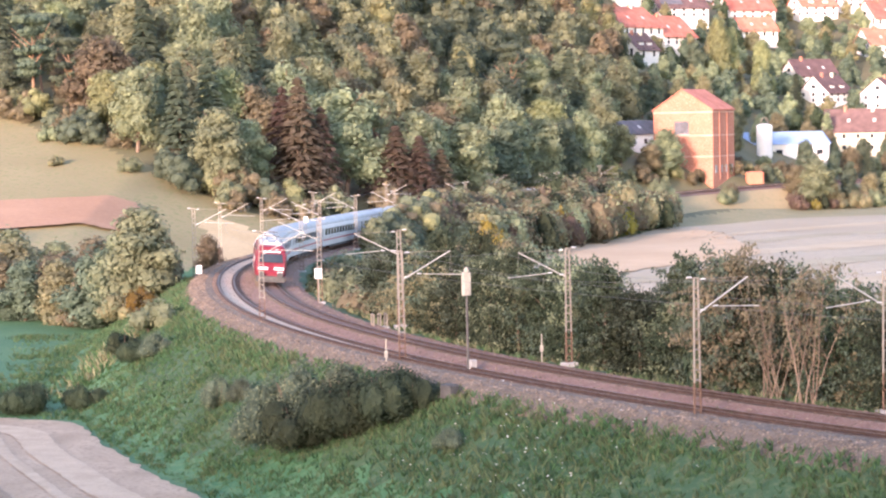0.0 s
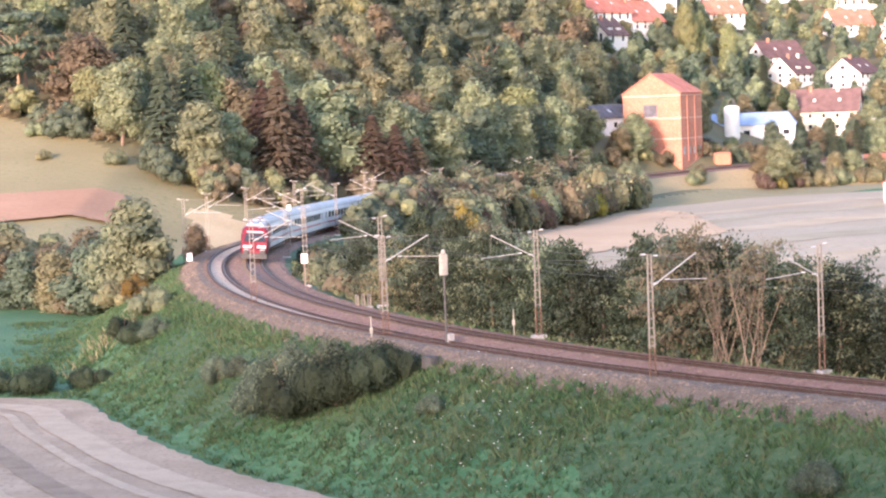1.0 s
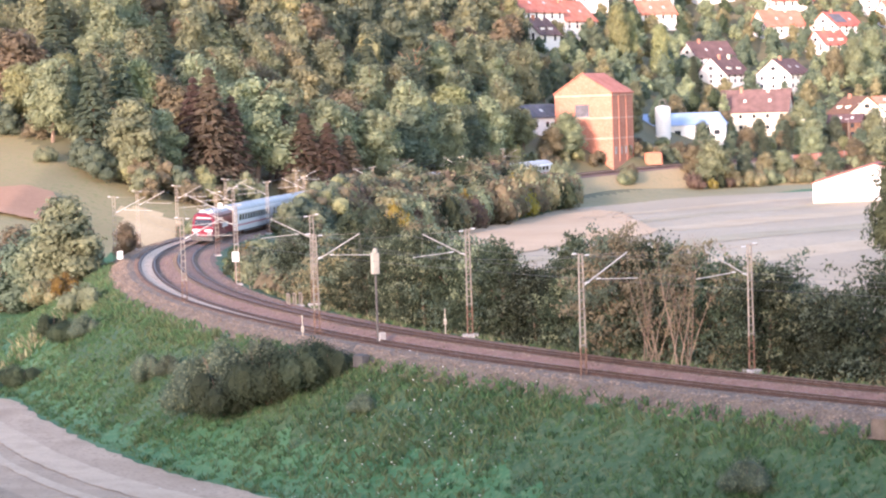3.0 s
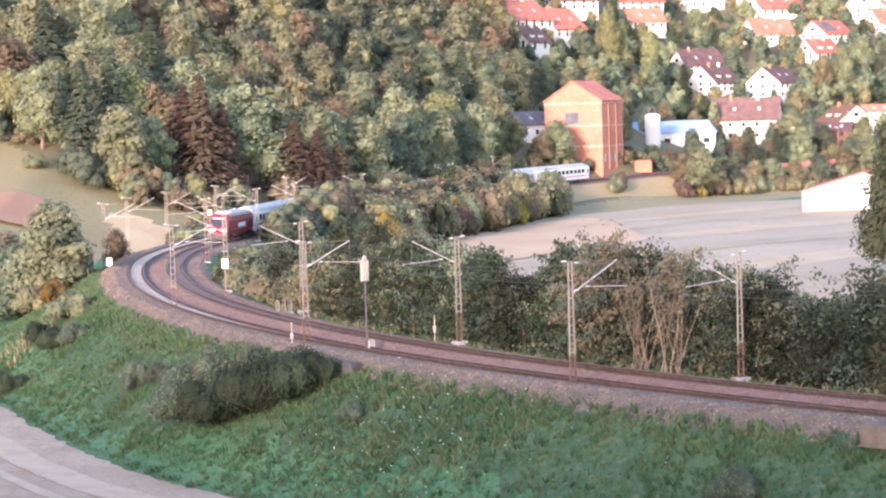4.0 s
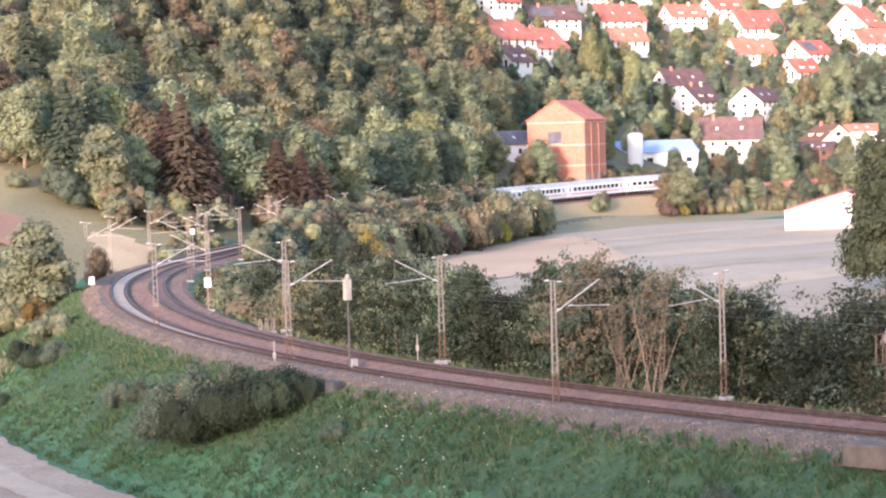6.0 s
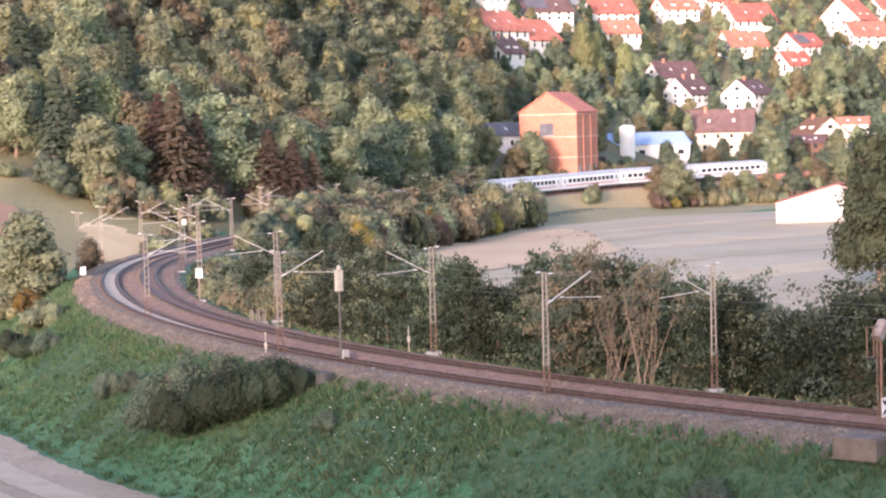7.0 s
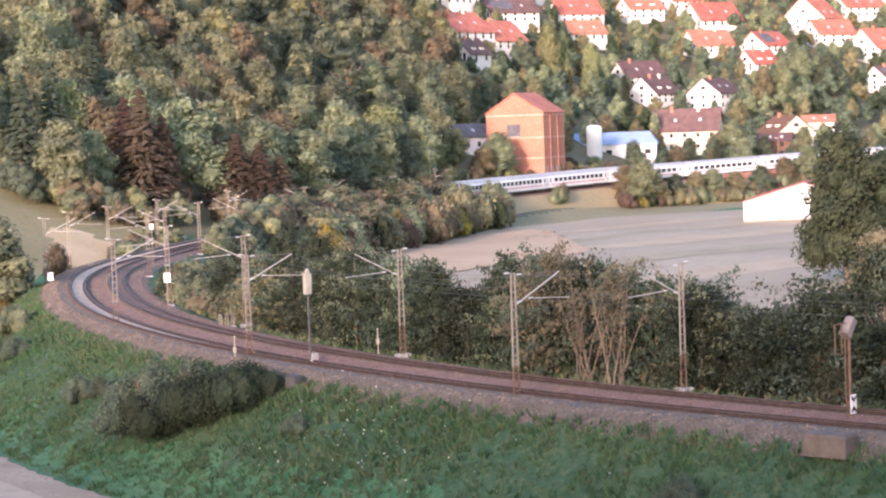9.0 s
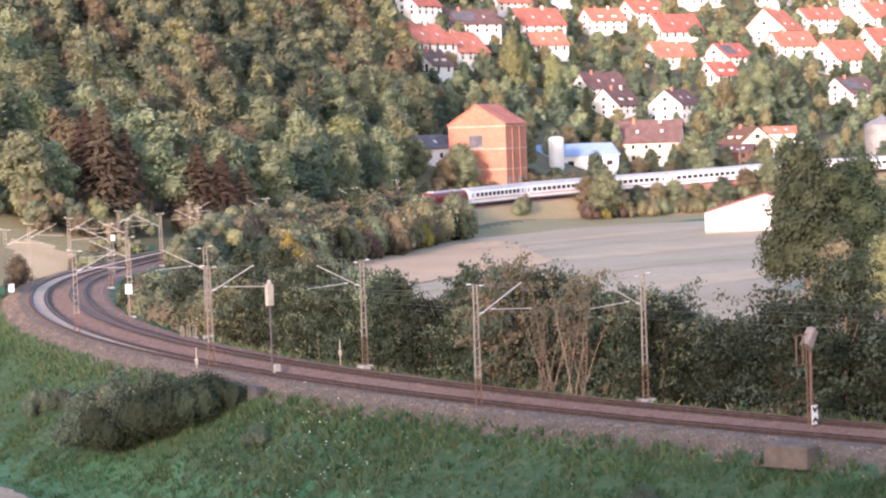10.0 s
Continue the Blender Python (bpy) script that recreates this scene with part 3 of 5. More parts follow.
def distant_signal(m):
    t = thing("lineside_signal", "rusty brown lineside signal seen from behind with a ladder cage", "railway signal", m=m)
    a = Mesh()
    a.lathe([(0.08, 0), (0.08, 4.6)], RUST, 8)
    part("post", a, t)
    b = Mesh()
    tilt = pose(0, 0, 4.9, 0, 38, 0)
    b.box(-0.28, -0.25, -0.55, 0.28, 0.25, 0.5, WEATHERED_HEAD, tilt, c=0.1)
    part("lamp_head", b, t, "brown tilted lamp housing")
    c = Mesh()
    for x in (-1.15, -0.6):
        c.box(x - 0.025, -0.03, 3.6, x + 0.025, 0.03, 5.1, RUST)
    for z in (3.6, 5.05):
        c.box(-1.15, -0.03, z, -0.05, 0.03, z + 0.05, RUST)
    c.box(-0.35, -0.03, 0.4, -0.3, 0.03, 4.5, RUST)
    part("cage", c, t)
    d = Mesh()
    d.box(-0.23, -0.2, 0.6, 0.23, -0.16, 1.55, WHITE)
    part("board", d, t, "white board with two black chevrons")
    for z0, sg in ((0.86, 1), (1.3, -1)):
        e = Mesh()
        for k in (-1, 1):
            e.add([(0, -0.205, z0 + 0.14 * sg), (0, -0.205, z0 - 0.06 * sg), (k * 0.21, -0.205, z0 - 0.22 * sg), (k * 0.21, -0.205, z0 - 0.06 * sg)], [(0, 1, 2, 3)], SIGN_BLACK)
        part("chevron", e, t)
    f = Mesh()
    f.box(-0.3, -0.3, -0.4, 0.3, 0.3, 0.12, CONCRETE, c=0.04)
    part("footing", f, t)


distant_signal(stand(20.9, 104.5))


def small_box(name, label, cat, x, y, w, d, h, mat, post=0.0, turn=0.0):
    z = ground_z(x, y)
    t = thing(name, label, cat, m=pose(x, y, z - 0.05, 0, 0, turn))
    a = Mesh()
    a.box(-w / 2, -d / 2, post, w / 2, d / 2, post + h, mat, c=min(w, d, h) * 0.12)
    part("case", a, t)
    b = Mesh()
    if post:
        b.lathe([(0.05, 0), (0.05, post + h * 0.9)], STEEL, 6, y=d / 2 + 0.05)
        part("post", b, t)
    else:
        b.box(-w / 2 - 0.05, -d / 2 - 0.05, 0, w / 2 + 0.05, d / 2 + 0.05, 0.07, mat)
        part("base", b, t)
    return t


WEATHERED = material("mossy_concrete", (0.13, 0.095, 0.072), (0.19, 0.14, 0.108), scale=1.2, bump=0.4)
small_box("line_sign", "white rectangular line board on a short post", "sign", -39.0, 227.0, 0.62, 0.06, 0.85, WHITE, post=0.75)
small_box("line_sign", "white rectangular board fixed beside a mast", "sign", -22.5, 191.3, 0.6, 0.06, 0.85, WHITE, post=2.3)
small_box("line_sign", "small white board beside the far mast", "sign", -33.2, 268, 0.5, 0.06, 0.7, WHITE, post=4.6)
small_box("cable_box", "small pale lineside cable box", "cable box", -5.05, 132.2, 0.4, 0.3, 0.55, WHITE)
small_box("concrete_chamber", "weathered concrete cable chamber in the bank", "chamber", 18.5, 97.4, 2.3, 1.4, 1.05, WEATHERED, turn=-42)
small_box("concrete_pipe_end", "dark concrete block at the top of the bank", "block", -7.9, 130.6, 0.85, 0.8, 0.75, UNDER, turn=-45)


def marker_post(x, y, h, mat, label, cross=False):
    t = thing("marker_post", label, "marker post", m=pose(x, y, ground_z(x, y) - 0.1))
    a = Mesh()
    a.box(-0.035, -0.035, 0, 0.035, 0.035, h, mat, c=0.01)
    part("post", a, t)
    b = Mesh()
    b.box(-0.11, -0.1, h * 0.42, 0.11, 0.05, h * 0.62, mat, c=0.02)
    part("junction_box", b, t)
    if cross:
        c = Mesh()
        c.box(-0.9, -0.03, 0.25, 0.25, 0.03, 0.33, mat)
        part("bracket", c, t)


marker_post(-12.5, 142.8, 2.0, LAMP_BACK, "grey steel post with a junction box", True)
marker_post(-3.0, 145.4, 1.9, LAMP_BACK, "pale post with a small orange box beside the trees")


def trestle(x, y):
    t = thing("cable_trestle", "pale metal guard frame on a concrete pad", "guard frame", m=pose(x, y, ground_z(x, y), 0, 0, 20))
    for k in (-0.5, 0.0, 0.5):
        a = Mesh()
        a.box(k - 0.05, -0.4, 0, k + 0.05, -0.32, 1.1, STEEL)
        a.box(k - 0.05, 0.32, 0, k + 0.05, 0.4, 1.1, STEEL)
        a.box(k - 0.05, -0.4, 1.02, k + 0.05, 0.4, 1.1, STEEL)
        part("hoop", a, t)
    b = Mesh()
    b.box(-0.7, -0.5, -0.1, 0.7, 0.5, 0.12, CONCRETE, c=0.03)
    part("pad", b, t)


trestle(-15.4, 169.6)


# ---- train ----
def loft(mesh, rings, mat, cap=True):
    n = len(rings[0])
    v = [p for r in rings for p in r]
    f = [(k * n + i, k * n + (i + 1) % n, (k + 1) * n + (i + 1) % n, (k + 1) * n + i) for k in range(len(rings) - 1) for i in range(n)]
    if cap:
        f += [tuple(range(n - 1, -1, -1)), tuple(range((len(rings) - 1) * n, len(rings) * n))]
    mesh.add(v, f, mat)


def wheelset(parent, x, gauge=0.75):
    w = Mesh()
    for g in (-gauge, gauge):
        w.tube((x, g - 0.07, 0.46), (x, g + 0.07, 0.46), 0.46, 0.46, UNDER, n=14)
    w.tube((x, -gauge, 0.46), (x, gauge, 0.46), 0.08, 0.08, UNDER)
    part("wheelset", w, parent)


def bogie(parent, x, base=2.5):
    b = Mesh()
    for g in (-1.0, 1.0):
        b.box(x - base / 2 - 0.5, g - 0.1, 0.42, x + base / 2 + 0.5, g + 0.1, 0.72, UNDER, c=0.05)
        for k in (-1, 1):
            b.box(x + k * base / 2 - 0.22, g - 0.16, 0.3, x + k * base / 2 + 0.22, g + 0.16, 0.62, UNDER)
    b.box(x - 0.6, -1.1, 0.5, x + 0.6, 1.1, 0.8, UNDER)
    o = part("bogie", b, parent)
    for k in (-1, 1):
        wheelset(o, x + k * base / 2)


def coach(first_class=False, lead=False):
    """Long-distance coach, 26.4 m over buffers, along x."""
    t = thing("passenger_coach", "white passenger coach with dark windows, grey roof and red stripe", "railway coach", "coaches of the train")
    L = 13.0
    body = Mesh()
    prof = [(-1.36, 0.62), (-1.42, 1.2), (-1.42, 2.9), (-1.30, 3.25), (1.30, 3.25), (1.42, 2.9), (1.42, 1.2), (1.36, 0.62)]
    ends = [(-L, 0.97), (-L + 0.25, 1.0), (L - 0.25, 1.0), (L, 0.97)] if not lead else [(-L, 0.97), (-L + 0.25, 1.0), (L - 1.6, 1.0), (L - 0.5, 0.93), (L, 0.8)]
    loft(body, [[(x, y * k, z) for y, z in prof] for x, k in ends], COACH_WHITE)
    part("body", body, t, smooth=False)
    roof = Mesh()
    rp = [(-1.31, 3.22), (-1.18, 3.52), (-0.85, 3.80), (-0.4, 3.97), (0, 4.03), (0.4, 3.97), (0.85, 3.80), (1.18, 3.52), (1.31, 3.22)]
    rends = [(-L + 0.05, 0.97, 0), (L - 0.05, 0.97, 0)] if not lead else [(-L + 0.05, 0.97, 0), (L - 1.7, 0.98, 0), (L - 0.7, 0.9, -0.25), (L - 0.15, 0.76, -0.62)]
    loft(roof, [[(x, y * k, 3.2 + (z - 3.2) * (1 + dz)) for y, z in rp] for x, k, dz in rends], COACH_ROOF)
    part("roof", roof, t, "ribbed grey roof")
    n = 11
    for sg in (-1, 1):
        for i in range(n):
            w = Mesh()
            x = -9.35 + i * 18.7 / (n - 1)
            w.box(x - 0.66, sg * 1.422 - 0.012, 1.98, x + 0.66, sg * 1.422 + 0.012, 2.78, GLASS)
            part("window", w, t)
        for x in (-11.6, 11.4):
            d = Mesh()
            d.box(x - 0.45, sg * 1.425 - 0.012, 0.8, x + 0.45, sg * 1.425 + 0.016, 3.0, COACH_WHITE)
            d.box(x - 0.2, sg * 1.43 - 0.012, 1.9, x + 0.2, sg * 1.43 + 0.02, 2.75, GLASS)
            part("door", d, t, "white folding door with a narrow window")
        st = Mesh()
        st.box(-12.7, sg * 1.424 - 0.01, 1.28, 12.7, sg * 1.424 + 0.01, 1.44, COACH_STRIPE)
        part("stripe", st, t, "red stripe")
        sk = Mesh()
        sk.box(-6.5, sg * 1.3 - 0.05, 0.3, 6.5, sg * 1.3 + 0.05, 0.66, UNDER, c=0.03)
        part("equipment_box", sk, t)
    for x in (-9.5, 9.5):
        bogie(t, x)
    for sg in (-1, 1):
        if lead and sg == 1:
            g = Mesh()
            g.box(12.55, -1.0, 2.05, 12.99, 1.0, 2.95, GLASS)
            part("windscreen", g, t)
            h = Mesh()
            h.box(12.9, -1.1, 0.75, 13.06, 1.1, 1.35, COACH_STRIPE, c=0.04)
            part("front_apron", h, t, "red front apron")
            continue
        g = Mesh()
        g.box(sg * 13.0 - 0.18, -0.55, 1.0, sg * 13.0 + 0.18, 0.55, 3.1, UNDER)
        part("gangway", g, t)
    return t


def locomotive():
    """Four-axle electric locomotive, 19.1 m, its face towards -x."""
    t = thing("electric_locomotive", "dark red electric locomotive with white bands pushing at the train's rear", "locomotive")
    body = Mesh()
    prof = [(-1.40, 0.85), (-1.46, 1.5), (-1.46, 2.7), (-1.30, 3.35), (-1.05, 3.62), (1.05, 3.62), (1.30, 3.35), (1.46, 2.7), (1.46, 1.5), (1.40, 0.85)]

    def ring(x, k, lean, dz=0.0):
        out = []
        for y, z in prof:
            up = max(0.0, (z - 1.7) / 1.9)
            out.append((x + lean * up, y * k, z - dz * up))
        return out
    loft(body, [ring(-9.15, 0.86, 0.95, 0.12), ring(-8.9, 0.95, 0.85, 0.05), ring(-8.3, 1.0, 0.6), ring(-7.0, 1, 0), ring(7.0, 1, 0), ring(8.3, 1, -0.6), ring(8.9, 0.95, -0.85, 0.05), ring(9.15, 0.86, -0.95, 0.12)], LOCO_RED)
    part("body", body, t)
    roof = Mesh()
    loft(roof, [[(x, y * k, z) for y, z in ((-1.06, 3.62), (-0.9, 3.84), (0.9, 3.84), (1.06, 3.62))] for x, k in ((-6.8, 0.8), (-6.2, 1), (6.2, 1), (6.8, 0.8))], COACH_ROOF)
    part("roof_fairing", roof, t)
    for e in (-1, 1):
        w = Mesh()
        v = [(e * 8.96, -1.1, 2.08), (e * 8.96, 1.1, 2.08), (e * 8.56, 1.0, 2.86), (e * 8.56, -1.0, 2.86)]
        w.add([(x + e * 0.03, y, z) for x, y, z in v] + [(x - e * 0.05, y, z) for x, y, z in v], [(0, 1, 2, 3), (7, 6, 5, 4), (0, 4, 5, 1), (1, 5, 6, 2), (2, 6, 7, 3), (3, 7, 4, 0)], GLASS)
        part("windscreen", w, t)
        for y0, y1 in ((-1.2, -0.28), (0.28, 1.2)):
            b = Mesh()
            b.box(e * 9.18 - 0.03, y0, 1.42, e * 9.18 + 0.03, y1, 1.66, COACH_WHITE)
            part("band", b, t, "white band")
        b = Mesh()
        b.box(e * 8.55 - 0.06, -0.85, 3.0, e * 8.55 + 0.1, 0.85, 3.13, COACH_WHITE)
        part("band", b, t, "white band")
        for y in (-0.85, 0.85):
            h = Mesh()
            h.box(e * 9.17 - 0.04, y - 0.24, 1.05, e * 9.17 + 0.05, y + 0.24, 1.28, PORCELAIN, c=0.03)
            part("headlight", h, t, "pale lamp glass")
            bf = Mesh()
            bf.tube((e * 9.1, y, 0.98), (e * 9.55, y, 0.98), 0.12, 0.12, UNDER, n=8)
            bf.tube((e * 9.5, y, 0.98), (e * 9.58, y, 0.98), 0.27, 0.27, UNDER, n=10)
            part("buffer", bf, t)
        s = Mesh()
        s.box(e * 9.1 - 0.3, -1.35, 0.3, e * 9.1 + 0.15, 1.35, 0.85, UNDER, c=0.06)
        part("snow_plough", s, t)
    for e in (-1, 1):
        p = Mesh()
        x0 = e * 5.2
        for y in (-0.5, 0.5):
            p.tube((x0 - 0.9, y, 3.95), (x0 + 1.0, y * 0.8, 4.3), 0.04, 0.04, UNDER)
        for x in (x0 + 0.9, x0 + 1.15):
            p.tube((x, -0.75, 4.35), (x, 0.75, 4.35), 0.05, 0.05, UNDER)
        for y in (-0.75, 0.75):
            p.tube((x0 + 1.02, y, 4.35), (x0 + 1.02, y * 1.2, 4.2), 0.03, 0.03, UNDER)
        for y in (-0.5, 0.5):
            p.box(x0 - 1.0, y - 0.1, 3.8, x0 - 0.8, y + 0.1, 4.0, PORCELAIN)
        part("pantograph", p, t, "folded pantograph")
    for sg in (-1, 1):
        l = Mesh()
        l.box(-2.6, sg * 1.465 - 0.01, 1.75, 2.6, sg * 1.465 + 0.01, 2.3, COACH_WHITE)
        part("lettering_panel", l, t, "white side marking")
        g = Mesh()
        for k in range(6):
            g.box(-6.5 + k * 2.3, sg * 1.34 - 0.02, 2.95, -5.2 + k * 2.3, sg * 1.40 + 0.03, 3.2, UNDER)
        part("ventilation_grille", g, t)
    for x in (-5.6, 5.6):
        bogie(t, x, 2.65)
    return t


TRAIN = []
_loco = locomotive()
TRAIN.append((_loco, 9.55, 5.6))
_coach = coach()
for k in range(6):
    c = _coach if k == 0 else copy_thing(_coach, Matrix())
    TRAIN.append((c, 19.1 + 13.2 + 26.4 * k, 9.5))
_lead = coach(lead=True)
tagged(_lead, "white driving coach with sloped front at the train's head")
TRAIN.append((_lead, 19.1 + 13.2 + 26.4 * 6, 9.5))
S_TAIL = s_near(-33.4, 236.5)


def tail_at(t):
    """Where the rear buffers stand along the line."""
    return S_TAIL - 13.0 + 16.8 * (t - 1.0) + 1.0 * (t - 1.0) ** 2


def car_pose(s, half):
    a, b = along(s - half)[0], along(s + half)[0]
    d = b - a
    q = Matrix.Rotation(math.atan2(d.y, d.x), 4, "Z") @ Matrix.Rotation(-math.atan2(d.z, math.hypot(d.x, d.y)), 4, "Y")
    lean = 0.08 if s < S_TAIL + 40 else max(0.02, 0.08 - (s - S_TAIL - 40) * 0.001)
    return Matrix.Translation((a + b) / 2) @ q @ Matrix.Rotation(lean, 4, "X")


def motions():
    for car, offset, half in TRAIN:
        walk(car, [(k * 0.25, car_pose(tail_at(k * 0.25) + offset, half)) for k in range(41)])


# ---- trees ----
def cloud(rng, blobs, n, size, jitter=0.5, hang=0.0, shell=(0.62, 1.1)):
    """Leaf clumps scattered through the outer layer of a crown made of several lobes."""
    blobs = np.array(blobs, float)
    wgt = blobs[:, 3] * blobs[:, 5]
    k = rng.choice(len(blobs), n, p=wgt / wgt.sum())
    d = rng.normal(size=(n, 3))
    d /= np.linalg.norm(d, axis=1)[:, None]
    r = rng.uniform(*shell, n)
    p = blobs[k, :3] + d * blobs[k, 3:6] * r[:, None]
    nn = d + rng.normal(size=(n, 3)) * jitter * 0.6 + np.array([0, 0, 0.25])
    nn /= np.linalg.norm(nn, axis=1)[:, None]
    u = np.cross(nn, rng.normal(size=(n, 3)))
    u /= np.linalg.norm(u, axis=1)[:, None]
    w = np.cross(nn, u)
    s = size * rng.uniform(0.55, 1.3, n)[:, None]
    q = np.stack([p - u * s * 0.62, p + u * s * 0.5 - w * s * 0.4, p + w * s * 0.6 + nn * s * 0.15], 1)
    return q.reshape(-1, 3)


def _ball():
    b = bmesh.new()
    bmesh.ops.create_icosphere(b, subdivisions=2, radius=1.0)
    v = np.array([p.co[:] for p in b.verts])
    f = np.array([[p.index for p in q.verts] for q in b.faces])
    b.free()
    return v, f


BALL_V, BALL_F = _ball()


def core(rng, blobs, k=0.72):
    """Lumpy inner mass of each lobe, so that a crown is closed behind its outer leaves."""
    v, f = [], []
    for b in blobs:
        f.append(BALL_F + len(BALL_V) * len(v))
        v.append(np.array(b[:3]) + BALL_V * np.array(b[3:6]) * (k * rng.uniform(0.78, 1.12, (len(BALL_V), 1))))
    return np.concatenate(v), np.concatenate(f)


def leaf_data(name, v, mats, pick=None, k=3, inner=None, inner_pick=None):
    n = len(v) // k
    faces = np.arange(n * k).reshape(n, k).tolist()
    pick = np.zeros(n) if pick is None else pick
    if inner is not None:
        faces += (inner[1] + len(v)).tolist()
        v = np.concatenate([v, inner[0]])
        pick = np.concatenate([pick, np.zeros(len(inner[1])) if inner_pick is None else inner_pick])
    me = bpy.data.meshes.new(name)
    me.from_pydata(v.tolist(), [], faces)
    for m in mats:
        me.materials.append(m)
    me.polygons.foreach_set("material_index", pick.astype(np.int32))
    me.update()
    return me


def lobes(rng, h, base, width, n, top=0.35, flat=0.85):
    """Lobes filling an uneven crown between base and h."""
    out = []
    for i in range(n):
        u = (i + 0.5) / n
        z = base + (h - base) * (0.12 + 0.74 * u)
        reach = width * (math.sin(math.pi * min(1, 0.22 + 0.72 * u)) ** 0.8) * (1 - top * u)
        a = i * 2.4 + rng.uniform(-0.6, 0.6)
        rr = reach * rng.uniform(0.35, 0.72)
        r = width * rng.uniform(0.34, 0.52) * (1 - 0.35 * u)
        out.append((rr * math.cos(a), rr * math.sin(a), z, r, r, r * flat))
    out.append((0, 0, base + (h - base) * 0.5, width * 0.5, width * 0.5, (h - base) * 0.42))
    return out


def trunk_mesh(rng, h, r, limbs, mat, reach=0.5, start=0.3):
    m = Mesh()
    pts = [Vector((0, 0, -0.6))]
    for i in range(1, 5):
        pts.append(Vector((rng.uniform(-0.02, 0.02) * h, rng.uniform(-0.02, 0.02) * h, h * 0.85 * i / 4)))
    for i in range(4):
        m.tube(pts[i], pts[i + 1], r * (1 - i * 0.22), r * (1 - (i + 1) * 0.22), mat, n=7, caps=False)
    for k in range(limbs):
        z = h * rng.uniform(start, 0.75)
        a = rng.uniform(0, 6.28)
        e = Vector((math.cos(a) * h * reach * 0.5, math.sin(a) * h * reach * 0.5, z + h * 0.18))
        m.tube((0, 0, z), e, r * 0.35, r * 0.1, mat, n=5, caps=False)
    return m


def broadleaf(seed, h, width, base, leaf, n, size, bark=BARK, name="tree", label="broadleaved tree with a full uneven crown", top=0.35, nl=11):
    rng = np.random.default_rng(seed)
    t = thing(name, label, "tree")
    part("trunk", trunk_mesh(rng, h, h * 0.018 + 0.06, 7, bark, reach=width / h), t)
    bl = lobes(rng, h, base, width, nl, top)
    part("crown", leaf_data("crown", cloud(rng, bl, n, size, shell=(0.66, 1.16)), [leaf], inner=core(rng, bl)), t)
    return t


def lineside_tree(seed, h, width, leaf, second, branches, label, share=0.25, leaves=58, size=0.15):
    """Bushy tree leafed to the ground, its branches ending in loose sprays."""
    rng = np.random.default_rng(seed)
    t = thing("tree", label, "tree")
    part("trunk", trunk_mesh(rng, h, h * 0.012 + 0.05, 6, BARK, reach=width / h * 0.8), t)
    n = branches * leaves
    u = rng.uniform(0, 1, branches)
    z0 = h * (0.02 + 0.86 * u)
    a = rng.uniform(0, 2 * math.pi, branches)
    reach = width * (np.sin(math.pi * (0.2 + 0.74 * u)) ** 0.7) * rng.uniform(0.5, 1.2, branches)
    rise = rng.uniform(0.15, 0.9, branches) * (0.4 + 0.9 * u)
    k = np.repeat(np.arange(branches), leaves)
    f = rng.uniform(0.25, 1.0, n)
    d = reach[k] * f
    thick = (0.34 - 0.2 * f) * width * 0.42
    p = np.stack([d * np.cos(a[k]), d * np.sin(a[k]), z0[k] + d * rise[k] - 0.16 * d * f], 1) + rng.normal(size=(n, 3)) * thick[:, None] * [1, 1, 0.55]
    p[:, 2] = np.maximum(p[:, 2], 0.02)
    nn = rng.normal(size=(n, 3)) * 0.75 + np.stack([np.cos(a[k]) * 0.5, np.sin(a[k]) * 0.5, np.full(n, 0.6)], 1)
    nn /= np.linalg.norm(nn, axis=1)[:, None]
    w = np.cross(nn, rng.normal(size=(n, 3)))
    w /= np.linalg.norm(w, axis=1)[:, None]
    q = np.cross(nn, w)
    s = size * rng.uniform(0.6, 1.4, n)[:, None]
    v = np.stack([p - w * s * 0.7, p + w * s * 0.55 - q * s * 0.38, p + q * s * 0.5 + nn * s * 0.12], 1).reshape(-1, 3)
    pick = (rng.uniform(size=branches) < share)[k]
    part("crown", leaf_data("crown", v, [leaf, second], pick), t)
    return t


def spruce(seed, h, width, leaf, n, size, label="dark conifer with drooping boughs"):
    rng = np.random.default_rng(seed)
    t = thing("conifer", label, "tree")
    part("trunk", trunk_mesh(rng, h * 1.12, h * 0.014 + 0.05, 0, BARK), t)
    u = rng.uniform(0.04, 1, n) ** 0.75
    tier = np.floor(u * 15) / 15
    z = h * (0.06 + 0.94 * (0.72 * u + 0.28 * (tier + 0.03)))
    reach = width * (1 - z / h) ** 0.85 + 0.12
    a = rng.uniform(0, 2 * math.pi, n)
    lump = 1 + 0.22 * np.sin(a * 5 + tier * 40) + 0.12 * np.sin(a * 9 + tier * 90)
    r = reach * lump * np.sqrt(rng.uniform(0.2, 1, n))
    p = np.stack([r * np.cos(a), r * np.sin(a), z - 0.28 * r], 1)
    rad = np.stack([np.cos(a), np.sin(a), np.full(n, -0.35)], 1)
    tan = np.stack([-np.sin(a), np.cos(a), rng.uniform(-0.3, 0.3, n)], 1)
    s = size * rng.uniform(0.6, 1.3, n)[:, None]
    q = np.stack([p - rad * s * 0.6, p - tan * s * 0.4 - [0, 0, 0.1], p + rad * s * 0.8 - [0, 0, 0.06], p + tan * s * 0.4 - [0, 0, 0.1]], 1).reshape(-1, 3)
    part("crown", leaf_data("crown", q, [leaf], k=4), t)
    return t


